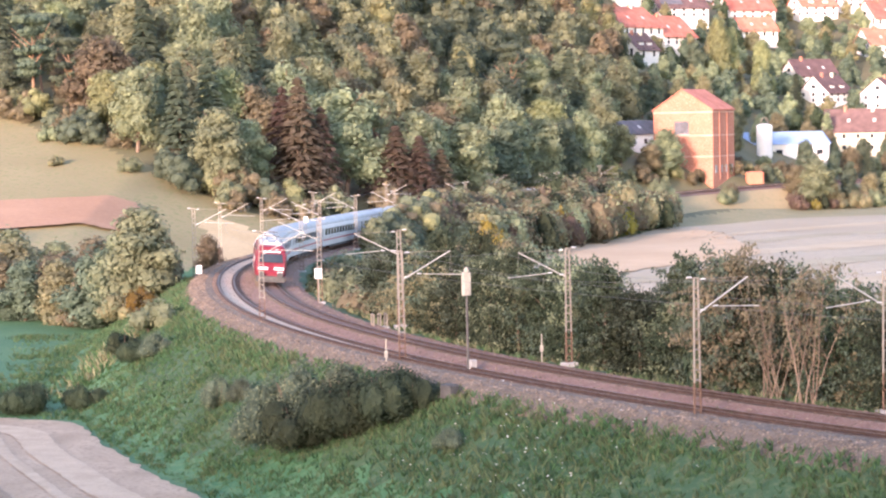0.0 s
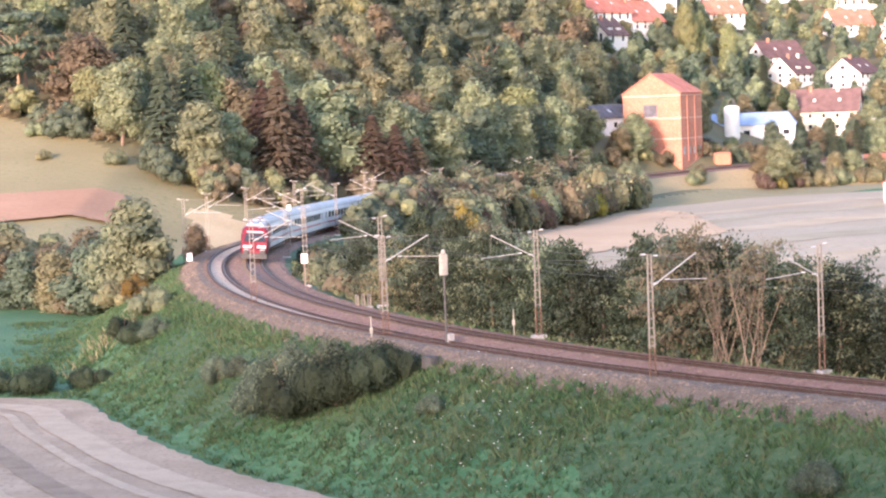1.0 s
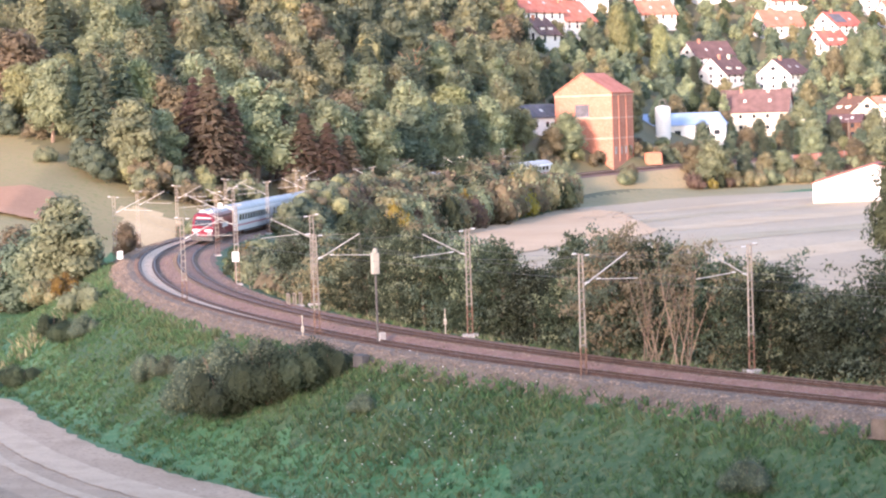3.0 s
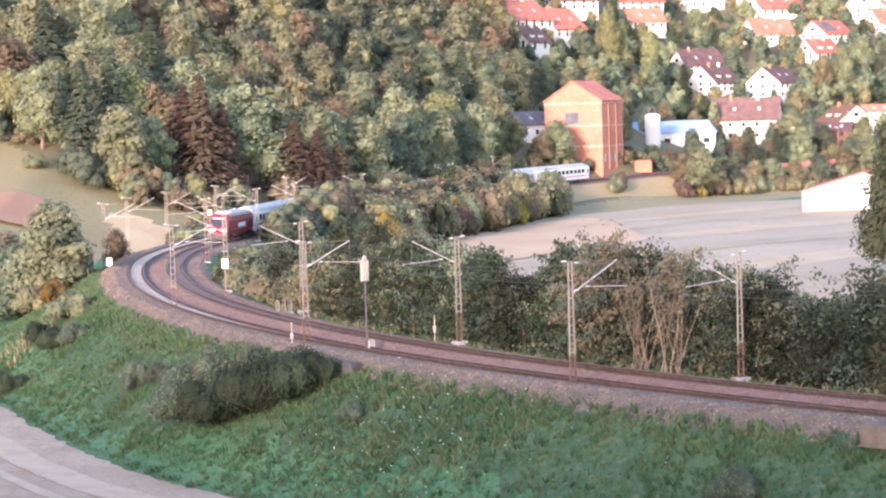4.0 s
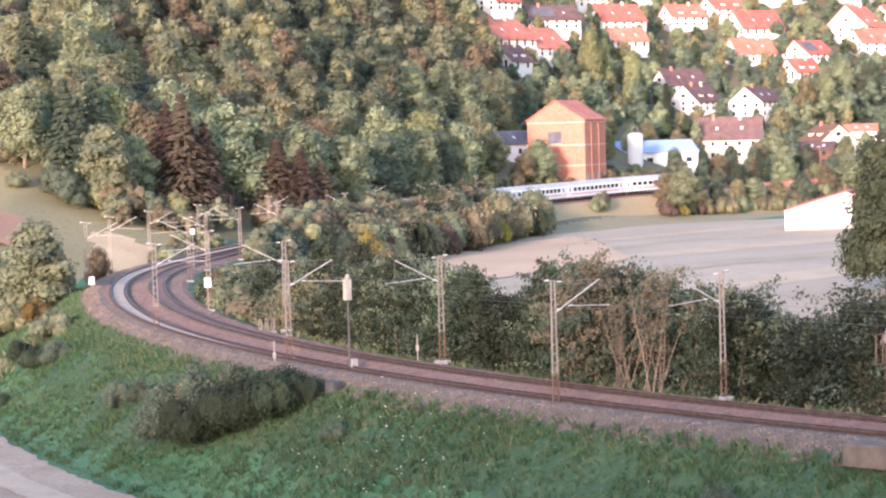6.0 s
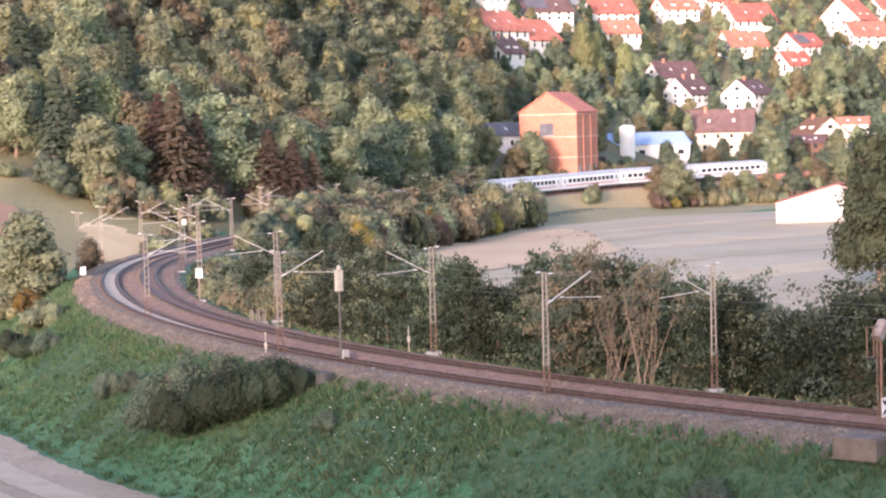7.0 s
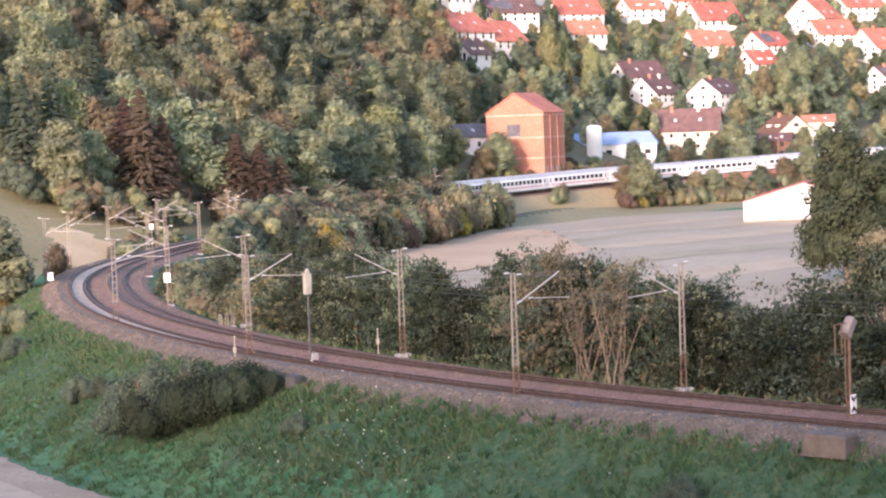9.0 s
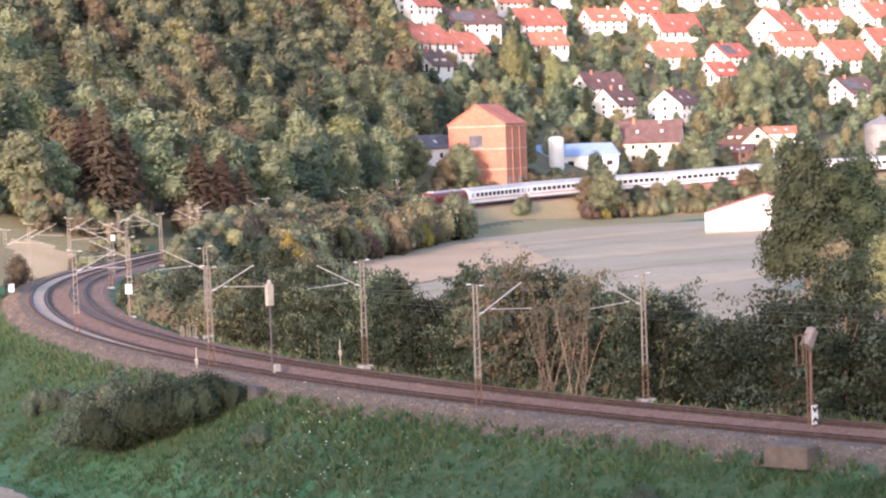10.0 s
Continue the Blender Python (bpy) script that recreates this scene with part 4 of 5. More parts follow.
def pine(seed, h, leaf, n, size):
    rng = np.random.default_rng(seed)
    t = thing("pine", "tall pine with a bare reddish trunk and layered crown", "tree")
    part("trunk", trunk_mesh(rng, h, h * 0.016 + 0.05, 8, BARK_PINE, reach=0.35, start=0.45), t)
    bl = []
    for i in range(13):
        z = h * rng.uniform(0.42, 0.98)
        a, r = rng.uniform(0, 6.28), h * 0.17 * rng.uniform(0.2, 1) * (1.15 - z / h * 0.6)
        bl.append((r * math.cos(a), r * math.sin(a), z, h * rng.uniform(0.07, 0.12), h * rng.uniform(0.07, 0.12), h * 0.038))
    part("crown", leaf_data("crown", cloud(rng, bl, n, size), [leaf]), t)
    return t


def shrub(seed, h, width, leaf, n, size, label="dense bush", name="bush", second=None, nl=9):
    rng = np.random.default_rng(seed)
    t = thing(name, label, "bush")
    st = Mesh()
    for k in range(6):
        a = rng.uniform(0, 6.28)
        st.tube((0.1 * math.cos(a), 0.1 * math.sin(a), -0.4), (width * 0.5 * math.cos(a), width * 0.5 * math.sin(a), h * 0.7), 0.05 + 0.01 * h, 0.02, BARK, n=5, caps=False)
    part("stem", st, t)
    bl = []
    for k in range(nl):
        a, r = rng.uniform(0, 6.28), width * rng.uniform(0.1, 0.72)
        rr = width * rng.uniform(0.25, 0.45)
        hz = h * rng.uniform(0.55, 0.98) * (1 - 0.4 * (r / width) ** 2)
        bl.append((r * math.cos(a), r * math.sin(a), hz * 0.55, rr, rr, hz * 0.46))
    v = cloud(rng, bl, n, size)
    v[:, 2] = np.maximum(v[:, 2], -0.3)
    heart = core(rng, bl, 0.78)
    heart[0][:, 2] = np.maximum(heart[0][:, 2], -0.3)
    mats = [leaf] + ([second] if second else [])
    pick = (rng.uniform(size=n) < 0.3) if second else None
    part("crown", leaf_data("crown", v, mats, pick, inner=heart), t)
    return t


def bare_tree(seed, h, n=13):
    """Thin many-stemmed tree with few leaves left."""
    rng = np.random.default_rng(seed)
    t = thing("thin_tree", "many-stemmed tree with pale bare stems and sparse leaves", "tree")
    m = Mesh()
    tips = []
    for k in range(n):
        a, sp = rng.uniform(0, 6.28), rng.uniform(0.05, 0.55)
        p = Vector((rng.uniform(-0.7, 0.7), rng.uniform(-0.5, 0.5), -0.5))
        hh = h * rng.uniform(0.6, 1.0)
        r = rng.uniform(0.025, 0.06)
        for i in range(5):
            q = p + Vector((math.cos(a) * sp * hh / 5 + rng.uniform(-.12, .12), math.sin(a) * sp * hh / 5, hh / 5))
            m.tube(p, q, r * (1 - i * .18), r * (1 - (i + 1) * .18), PALE_BARK if k % 3 else BARK, n=5, caps=False)
            for _ in range(3 if i > 0 else 0):
                e = q + Vector((rng.uniform(-0.7, 0.7), rng.uniform(-0.7, 0.7), rng.uniform(0.2, 1.1)))
                m.tube(q, e, 0.014, 0.006, BARK, n=3, caps=False)
            if i > 1:
                tips.append((q.x, q.y, q.z, 0.45, 0.45, 0.5))
            p = q
    part("stem", m, t)
    part("crown", leaf_data("crown", cloud(rng, tips, 420, 0.17), [LEAF_OLIVE]), t)
    return t


def plant(proto, x, y, scale=1.0, turn=0.0, dz=0.0, used=set(), wide=1.0):
    """Puts the prototype itself, or a copy of it, on the ground at x, y."""
    m = pose(x, y, ground_z(x, y) + dz, 0, 0, turn) @ Matrix.Diagonal((scale * wide, scale * wide, scale, 1))
    if proto.name not in used:
        used.add(proto.name)
        proto.matrix_basis = m
        return proto
    ob = proto.copy()
    scene.collection.objects.link(ob)
    ob.matrix_basis = m
    for c in proto.children:
        k = c.copy()
        scene.collection.objects.link(k)
        k.parent = ob
    return ob


rnd = random.Random(11)
# prototypes
NEAR = [
    lineside_tree(1, 7.6, 2.3, LEAF_DARK, NEEDLE, 190, "dark green pointed tree in the lineside row"),
    lineside_tree(2, 6.6, 2.9, LEAF_DARK, LEAF_MID, 190, "dark green bushy tree in the lineside row"),
    lineside_tree(3, 6.2, 3.1, NEEDLE, LEAF_DARK, 190, "fresh green bushy tree in the lineside row", 0.5),
    lineside_tree(4, 5.6, 3.2, LEAF_DARK, NEEDLE, 190, "deep green tree with lighter sprays in the lineside row"),
    lineside_tree(5, 5.6, 2.8, LEAF_OLIVE, NEEDLE, 170, "olive tree turning brown beside the line", 0.4),
]
FAR = [
    broadleaf(11, 17, 6.2, 1.6, LEAF_MID, 4300, 0.6),
    broadleaf(12, 15, 6.0, 1.2, LEAF_OLIVE, 4300, 0.6, label="olive green tree turning brown"),
    broadleaf(13, 18, 6.6, 2.0, LEAF_MID, 4300, 0.6),
    broadleaf(14, 16, 5.6, 1.6, NEEDLE, 4300, 0.6, label="dark green broadleaved tree on the slope"),
    broadleaf(15, 14, 5.8, 1.2, LEAF_LIGHT, 4300, 0.6, label="light yellowish green rounded tree"),
    broadleaf(16, 16, 5.2, 1.2, NEEDLE, 4300, 0.6, label="deep green tree on the hillside"),
]
CONE = [spruce(21, 19, 4.0, NEEDLE, 2400, 0.8, "tall green spruce among the trees"), spruce(22, 20, 6.0, LEAF_RUST, 2600, 0.8, "tall reddish brown withered spruce")]
PINES = [pine(25, 18, NEEDLE, 2800, 0.55), pine(26, 16, LEAF_MID, 2800, 0.55)]
SHRUBS = [
    shrub(31, 4.5, 3.4, LEAF_OLIVE, 2200, 0.34, "olive brown bush in early autumn leaf", second=LEAF_MID),
    shrub(32, 4.2, 3.6, LEAF_MID, 2200, 0.34, "rounded green bush on the bank"),
    shrub(33, 3.8, 3.0, LEAF_RUST, 2100, 0.33, "russet bush turning red brown", second=LEAF_OLIVE),
    shrub(34, 4.6, 3.2, LEAF_DARK, 2200, 0.34, "dense dark green bush on the bank"),
    shrub(35, 3.4, 2.6, LEAF_YELLOW, 2000, 0.28, "small bush with yellowing leaves", second=LEAF_OLIVE),
]

# row behind the near track
s_a, s_b = s_near(40, 86), s_near(-27, 190)
s = s_a - 20
while s < s_b:
    for off in (7.4, 10.6, 13.5):
        p, d, side = along(s + rnd.uniform(-1.0, 1.0), off + rnd.uniform(-0.7, 1.2))
        gap = 7.6 < p.x < 13.6
        if gap and off < 13:
            continue
        k = rnd.choices(range(5), (4, 4, 3.5, 4, 0.8))[0]
        plant(NEAR[k], p.x, p.y, rnd.choice((0.8, 0.95, 1.08, 1.2, 1.34)) * rnd.uniform(0.92, 1.06) * (0.9 if gap else 1.0), rnd.uniform(0, 360), wide=rnd.uniform(0.7, 1.0))
    s += 2.6


# ---- village ----
def house(x, y, turn, w, l, h, pitch=42, wall=WHITE, roof=TILE_RED, label="white rendered house with a red tiled gable roof", floors=2, dormer=False, chimneys=1, sink=1.2, z=None, solar=False, nwin=None):
    """Gabled house: ridge along local x; w across, l along the ridge."""
    base = ground_z(x, y) if z is None else z
    t = thing("house", label, "house", "village houses", m=pose(x, y, base, 0, 0, turn))
    rise = w / 2 * math.tan(radians(pitch))
    a = Mesh()
    a.add([(-l / 2, -w / 2, -sink), (l / 2, -w / 2, -sink), (l / 2, w / 2, -sink), (-l / 2, w / 2, -sink), (-l / 2, -w / 2, h), (l / 2, -w / 2, h), (l / 2, w / 2, h), (-l / 2, w / 2, h), (-l / 2, 0, h + rise), (l / 2, 0, h + rise)],
          [(0, 1, 5, 4), (2, 3, 7, 6), (1, 2, 6, 9, 5), (3, 0, 4, 8, 7), (3, 2, 1, 0)], wall)
    part("wall", a, t)
    o, th = 0.55, 0.22
    e = o * math.tan(radians(pitch))
    for sg in (-1, 1):
        r = Mesh()
        v = []
        for xx in (-l / 2 - o, l / 2 + o):
            v += [(xx, sg * (w / 2 + o), h - e), (xx, 0, h + rise), (xx, 0, h + rise + th), (xx, sg * (w / 2 + o), h - e + th)]
        r.add(v, [(0, 1, 2, 3), (7, 6, 5, 4), (0, 4, 5, 1), (1, 5, 6, 2), (2, 6, 7, 3), (3, 7, 4, 0)], roof)
        part("roof_slope", r, t)
    fh = h / floors

    def win(px, py, pz, nx, ny, ww=0.95, hh=1.15):
        m = Mesh()
        if nx:
            m.box(px - 0.03, py - ww / 2, pz, px + 0.03, py + ww / 2, pz + hh, GLASS)
        else:
            m.box(px - ww / 2, py - 0.03, pz, px + ww / 2, py + 0.03, pz + hh, GLASS)
        part("window", m, t)
    for f in range(floors):
        zz = f * fh + fh * 0.32
        n = nwin or max(2, int(l / 3.2))
        for i in range(n):
            px = -l / 2 + l * (i + 0.5) / n
            for sg in (-1, 1):
                win(px, sg * w / 2, zz, 0, sg)
        n = max(2, int(w / 3.6))
        for i in range(n):
            py = -w / 2 + w * (i + 0.5) / n
            for sg in (-1, 1):
                win(sg * l / 2, py, zz, sg, 0)
    for sg in (-1, 1):
        win(sg * l / 2, 0.0, h + rise * 0.25, sg, 0, 1.5, 1.1)
    for k in range(chimneys):
        c = Mesh()
        cx = -l * 0.22 + k * l * 0.4
        c.box(cx - 0.4, -0.9, h + rise * 0.6, cx + 0.4, -0.15, h + rise + 1.0, CREAM if k % 2 else BRICK, c=0.05)
        part("chimney", c, t)
    if dormer:
        for px in (-l * 0.2, l * 0.2):
            for sg in (-1, 1):
                d = Mesh()
                dz = h + rise * 0.15
                dy = w / 2 * 0.78
                d.box(px - 1.0, min(sg * dy, sg * dy * 0.3), dz, px + 1.0, max(sg * dy, sg * dy * 0.3), dz + 1.3, WHITE)
                d.box(px - 1.2, min(sg * (dy + 0.3), sg * dy * 0.2), dz + 1.3, px + 1.2, max(sg * (dy + 0.3), sg * dy * 0.2), dz + 1.48, roof)
                part("dormer", d, t)
    else:
        for sg in (-1, 1):
            for px in (-l * 0.15, l * 0.22):
                k = Mesh()
                yy, zz = sg * w * 0.28, h + rise * 0.44 + th
                m = pose(px, yy, zz, -sg * pitch if sg > 0 else pitch, 0, 0)
                k.box(-0.4, -0.55, -0.02, 0.4, 0.55, 0.06, PORCELAIN, m)
                part("skylight", k, t)
    if solar:
        k = Mesh()
        m = pose(-l * 0.2, -w * 0.25, h + rise * 0.5 + th + 0.03, pitch, 0, 0)
        k.box(-l * 0.22, -w * 0.2, 0, l * 0.22, w * 0.2, 0.08, SLATE, m)
        part("solar_panel", k, t, "dark solar panel")
    return t


def mill():
    """Tall unplastered brick building with a hipped end."""
    t = thing("brick_building", "tall unplastered salmon brick building with a low tiled roof", "building", m=pose(26.5, 512, 2.6, 0, 0, -25))
    w, l, h = 14.5, 13.5, 14.0
    a = Mesh()
    rise = 4.6
    W, L = w / 2, l / 2
    a.add([(-W, -L, -4), (W, -L, -4), (W, L, -4), (-W, L, -4), (-W, -L, h), (W, -L, h), (W, L, h), (-W, L, h), (0, -L, h + rise), (0, L, h + rise)],
          [(0, 1, 5, 8, 4), (1, 2, 6, 5), (2, 3, 7, 9, 6), (3, 0, 4, 7)], BRICK)
    part("wall", a, t)
    for sg in (-1, 1):
        r = Mesh()
        v = [(sg * (W + 0.3), -L - 0.3, h - 0.17), (0, -L - 0.3, h + rise), (0, L + 0.3, h + rise), (sg * (W + 0.3), L + 0.3, h - 0.17)]
        r.add(v + [(x, y, z + 0.25) for x, y, z in v], [(3, 2, 1, 0), (4, 5, 6, 7), (0, 1, 5, 4), (1, 2, 6, 5), (2, 3, 7, 6), (3, 0, 4, 7)], TILE_RED)
        part("roof_slope", r, t)
    o = Mesh()
    o.box(-2.0, -L - 0.06, 8.6, 1.4, -L + 0.06, 11.4, SLATE)
    o.box(-2.2, -L - 0.1, 8.4, 1.6, -L - 0.02, 8.6, CONCRETE)
    part("loading_hatch", o, t, "dark open loading hatch")
    for z in (3.2, 8.0, 13.3):
        b = Mesh()
        b.box(-W - 0.05, -L - 0.05, z, W + 0.05, L + 0.05, z + 0.35, material("plaster_band", (0.55, 0.30, 0.22), (0.62, 0.38, 0.29), scale=0.5, bump=0.2))
        part("string_course", b, t, "pale plaster band")
    for x in (W,):
        for y in (-L * 0.35, L * 0.35):
            b = Mesh()
            b.box(x - 0.05, y - 0.35, -2, x + 0.14, y + 0.35, h - 0.4, BRICK)
            part("pilaster", b, t)
    for i in range(4):
        k = Mesh()
        k.box(W - 0.02, -L + 1.2 + i * 3.3, -0.4, W + 0.07, -L + 2.4 + i * 3.3, 1.4, CONCRETE)
        part("blind_opening", k, t)


mill()
HILL_HOUSES = [
    # x, y, turn, across, along ridge, eaves, roof
    (94.4, 676, 55, 10.5, 13, 5.7, 1), (77, 688, 50, 10, 13, 3.7, 1), (75, 718, 30, 10, 15, 3.2, 1),
    (13.5, 655, 50, 14, 18, 2.7, 0), (26, 668, 50, 12, 15, 3.2, 0), (16.5, 632, 50, 9, 9, 2.6, 1),
    (32, 716, 25, 11, 17, 3.7, 1), (58, 774, 30, 12, 18, 3.7, 0), (60, 753, 24, 9, 13, 2.6, 0),
    (87, 817, 24, 11, 14, 4.2, 0), (112, 802, 25, 13, 17, 2.7, 0), (105, 764, 24, 10.5, 15, 3.2, 0),
]
HILL_HOUSES_2 = [
    (125, 760, 40, 11, 13, 3.2, 0), (148, 792, 55, 15, 16, 4.7, 0), (150, 772, 24, 10, 15, 3.7, 0),
    (168, 808, 25, 10, 17, 4.2, 0), (163, 747, 35, 13, 18, 3.7, 0), (182, 765, 30, 12, 16, 3.7, 0),
    (155, 698, 40, 11, 15, 3.2, 1), (14, 700, 55, 10, 14, 3.7, 0), (48, 784, 40, 11, 16, 3.7, 0),
    (104, 829, 30, 11, 15, 3.7, 0), (188, 836, 50, 12, 16, 4.7, 0), (190, 810, 35, 11, 16, 3.7, 0), (-23, 580, 40, 9, 11, 2.7, 1),
]
HILL_HOUSES_3 = [
    (70, 850, 30, 11, 16, 3.7, 0), (130, 850, 24, 11, 16, 3.7, 0), (160, 850, 55, 11, 15, 3.7, 0), (30, 830, 40, 11, 15, 3.7, 0), (118, 735, 35, 9, 11, 2.7, 0),
]
for i, (x, y, turn, w, l, h, kind) in enumerate(HILL_HOUSES + HILL_HOUSES_2 + HILL_HOUSES_3):
    roof = TILE_BROWN if kind else TILE_RED
    house(x, y, turn, w * 1.12, l * 1.05, h * 0.9, pitch=43 if i % 3 else 38, roof=roof, label="white rendered house with a %s tiled gable roof" % ("brown" if kind else "red"), dormer=i % 4 == 1, chimneys=1 + i % 2, solar=i % 6 == 0 and i > 3, sink=3.5)
house(78, 614, -16, 10.5, 19, 6.2, 48, CREAM, TILE_BROWN, "long cream house with a dark brown steep roof", 2, False, 2, 3.0)
house(14, 512, 40, 8, 14, 3.6, 34, WHITE, SLATE, "white outbuilding with a slate grey roof", 1, False, 0, 3.0)
house(105.5, 610, -70, 11, 12, 5.5, 38, CREAM, WOOD_DARK, "timber fronted house with brown cladding", 2, True, 1, 3.0)
house(101, 600, -20, 7, 9, 4.6, 30, WOOD_DARK, TILE_BROWN, "brown timber clad annex", 2, False, 0, 3.0)
house(119, 632, -10, 8, 9, 3.5, 25, WHITE, TILE_RED, "low white annex with a red roof", 1, False, 0, 3.0)


def hall():
    t = thing("workshop_hall", "low workshop hall with a pale blue sheet metal roof", "hall", m=pose(54.5, 580, 3.0, 0, 0, -8)@Matrix.Diagonal((0.9, 1, 0.92, 1)))
    a = Mesh()
    a.box(-12, -7, -3, 12, 7, 5.0, WHITE)
    part("wall", a, t)
    for sg in (-1, 1):
        r = Mesh()
        v = [(-12.6, sg * 7.6, 4.8), (12.6, sg * 7.6, 4.8), (10.0, 0, 8.2), (-12.6, 0, 8.2)]
        r.add(v + [(x, y, z + 0.25) for x, y, z in v], [(3, 2, 1, 0), (4, 5, 6, 7), (0, 1, 5, 4), (1, 2, 6, 5), (2, 3, 7, 6), (3, 0, 4, 7)], BLUE_SHEET)
        part("roof_slope", r, t)
    d = Mesh()
    d.box(4.0, -7.08, -0.5, 7.5, -6.95, 3.5, SLATE)
    part("gate", d, t, "dark gate")
    for x in (-9, -5.5, -2, 9.5):
        w = Mesh()
        w.box(x - 0.9, -7.05, 2.0, x + 0.9, -6.96, 3.4, GLASS)
        part("window", w, t)
    s = thing("silo", "white round storage silo with a ladder hoop", "silo", m=pose(46.8, 560, 2.6))
    b = Mesh()
    b.lathe([(1.1, 0), (2.0, 2.2), (2.05, 9.6), (1.9, 10.0), (1.2, 10.3), (0.2, 10.4)], WHITE, 20)
    part("tank", b, s)
    c = Mesh()
    for k in range(8):
        a0, a1 = math.pi * k / 8, math.pi * (k + 1) / 8
        c.tube((0.9 * math.cos(a0), 0, 10.2 + 1.8 * math.sin(a0)), (0.9 * math.cos(a1), 0, 10.2 + 1.8 * math.sin(a1)), 0.08, 0.08, STEEL)
    part("hoop", c, s)
    for k in range(4):
        l = Mesh()
        a0 = k * math.pi / 2 + 0.7
        l.tube((1.2 * math.cos(a0), 1.2 * math.sin(a0), -3), (1.2 * math.cos(a0), 1.2 * math.sin(a0), 2.2), 0.14, 0.14, STEEL)
        part("leg", l, s)


hall()


def shed():
    t = thing("field_barn", "white rendered barn with a red tiled roof beside the stubble field", "barn", m=pose(75.0, 413, ground_z(72, 410), 0, 0, -13))
    a = Mesh()
    w, l, h, rise = 23, 14, 3.9, 3.3
    W, L = w / 2, l / 2
    a.add([(-W, -L, -1), (W, -L, -1), (W, L, -1), (-W, L, -1), (-W, -L, h), (W, -L, h), (W, L, h), (-W, L, h), (0, -L, h + rise), (0, L, h + rise)],
          [(0, 1, 5, 8, 4), (1, 2, 6, 5), (2, 3, 7, 9, 6), (3, 0, 4, 7)], WHITE)
    part("wall", a, t)
    for sg in (-1, 1):
        r = Mesh()
        v = [(sg * (W + 0.3), -L - 0.15, h - 0.1), (0, -L - 0.15, h + rise), (0, L + 0.3, h + rise), (sg * (W + 0.3), L + 0.3, h - 0.1)]
        r.add(v + [(x, y, z + 0.22) for x, y, z in v], [(3, 2, 1, 0), (4, 5, 6, 7), (0, 1, 5, 4), (1, 2, 6, 5), (2, 3, 7, 6), (3, 0, 4, 7)], TILE_RED)
        part("roof_slope", r, t)
    b = Mesh()
    b.box(-W - 0.06, -L - 0.06, -1, W + 0.06, L + 0.06, 0.7, CONCRETE)
    part("plinth", b, t)


shed()


SILO_SHEET = material("dull_silo_sheet", (0.24, 0.23, 0.225), (0.31, 0.30, 0.29), scale=0.5, rough=0.6, metal=0.2, bump=0.1)


def grain_silo(x, y, r, h):
    """Ribbed sheet metal silo with a shallow cone."""
    t = thing("grain_silo", "large grey ribbed metal silo behind the trees", "silo", m=pose(x, y, ground_z(x, y)))
    a = Mesh()
    rings = [(r, -3.0)]
    for k in range(int(h / 0.8)):
        rings += [(r, k * 0.8), (r + 0.06, k * 0.8 + 0.4)]
    a.lathe(rings + [(r, h)], SILO_SHEET, 24)
    part("tank", a, t)
    b = Mesh()
    b.lathe([(r + 0.15, h - 0.05), (r * 0.55, h + r * 0.25), (0.3, h + r * 0.5), (0.28, h + r * 0.5 + 0.4)], SILO_SHEET, 24)
    part("cone_roof", b, t)


grain_silo(142.0, 600, 5.0, 11.0)


def low_wall(s0, s1):
    """Salmon coloured boundary wall along the line, in panels between posts."""
    t = thing("boundary_wall", "low salmon coloured boundary wall beside the line", "wall", kind="structure")
    faded = material("salmon_wall_paint", (0.42, 0.17, 0.12), (0.50, 0.225, 0.16), scale=0.6, bump=0.3, c3=(0.38, 0.20, 0.15))
    for k in np.arange(s0, s1, 3.0):
        p, d, side = along(k, 5.2)
        m = Matrix.Translation(p) @ Matrix(((d.x, side.x, 0, 0), (d.y, side.y, 0, 0), (0, 0, 1, 0), (0, 0, 0, 1)))
        a = Mesh()
        a.box(0.12, -0.08, -1.6, 2.95, 0.08, 0.55, faded, m)
        part("wall_panel", a, t)
        b = Mesh()
        b.box(-0.1, -0.13, -1.8, 0.12, 0.13, 0.68, CONCRETE, m, c=0.03)
        part("post", b, t)


low_wall(s_near(72, 527), s_near(118, 557))


def street_lamp(x, y, h):
    t = thing("street_lamp", "slender grey street lamp with a short arm", "street lamp", "village street lamps", m=pose(x, y, ground_z(x, y)))
    a = Mesh()
    a.lathe([(0.11, -0.3), (0.06, h)], STEEL, 8)
    part("post", a, t)
    b = Mesh()
    b.box(-0.9, -0.12, h - 0.05, 0.1, 0.12, h + 0.1, PORCELAIN, c=0.03)
    part("lamp_head", b, t, "pale lamp head")


for x, y, h in ((117.6, 590, 8.5), (105.1, 600, 9.5), (88, 590, 7.5), (99, 585, 8.0)):
    street_lamp(x, y, h)


# ---- woods ----
def visible_fill(n, rng, x0, x1, y0, y1, ok, gap):
    """Scattered places at least gap apart."""
    pts = []
    for _ in range(n):
        x, y = rng.uniform(x0, x1), rng.uniform(y0, y1)
        if ok(x, y) and all((x - a) ** 2 + (y - b) ** 2 > gap * gap for a, b in pts):
            pts.append((x, y))
    return pts


def line_gap(x, y):
    return float(np.sqrt(np.min((_cx - x) ** 2 + (_cy - y) ** 2)))


def wood_edge(x):
    """Lower rim of the wood on the hill."""
    return np.interp(x, [-140, -100, -80, -65, -50, -35, -20, 0, 15], [420, 394, 369, 352, 345, 368, 395, 440, 470])


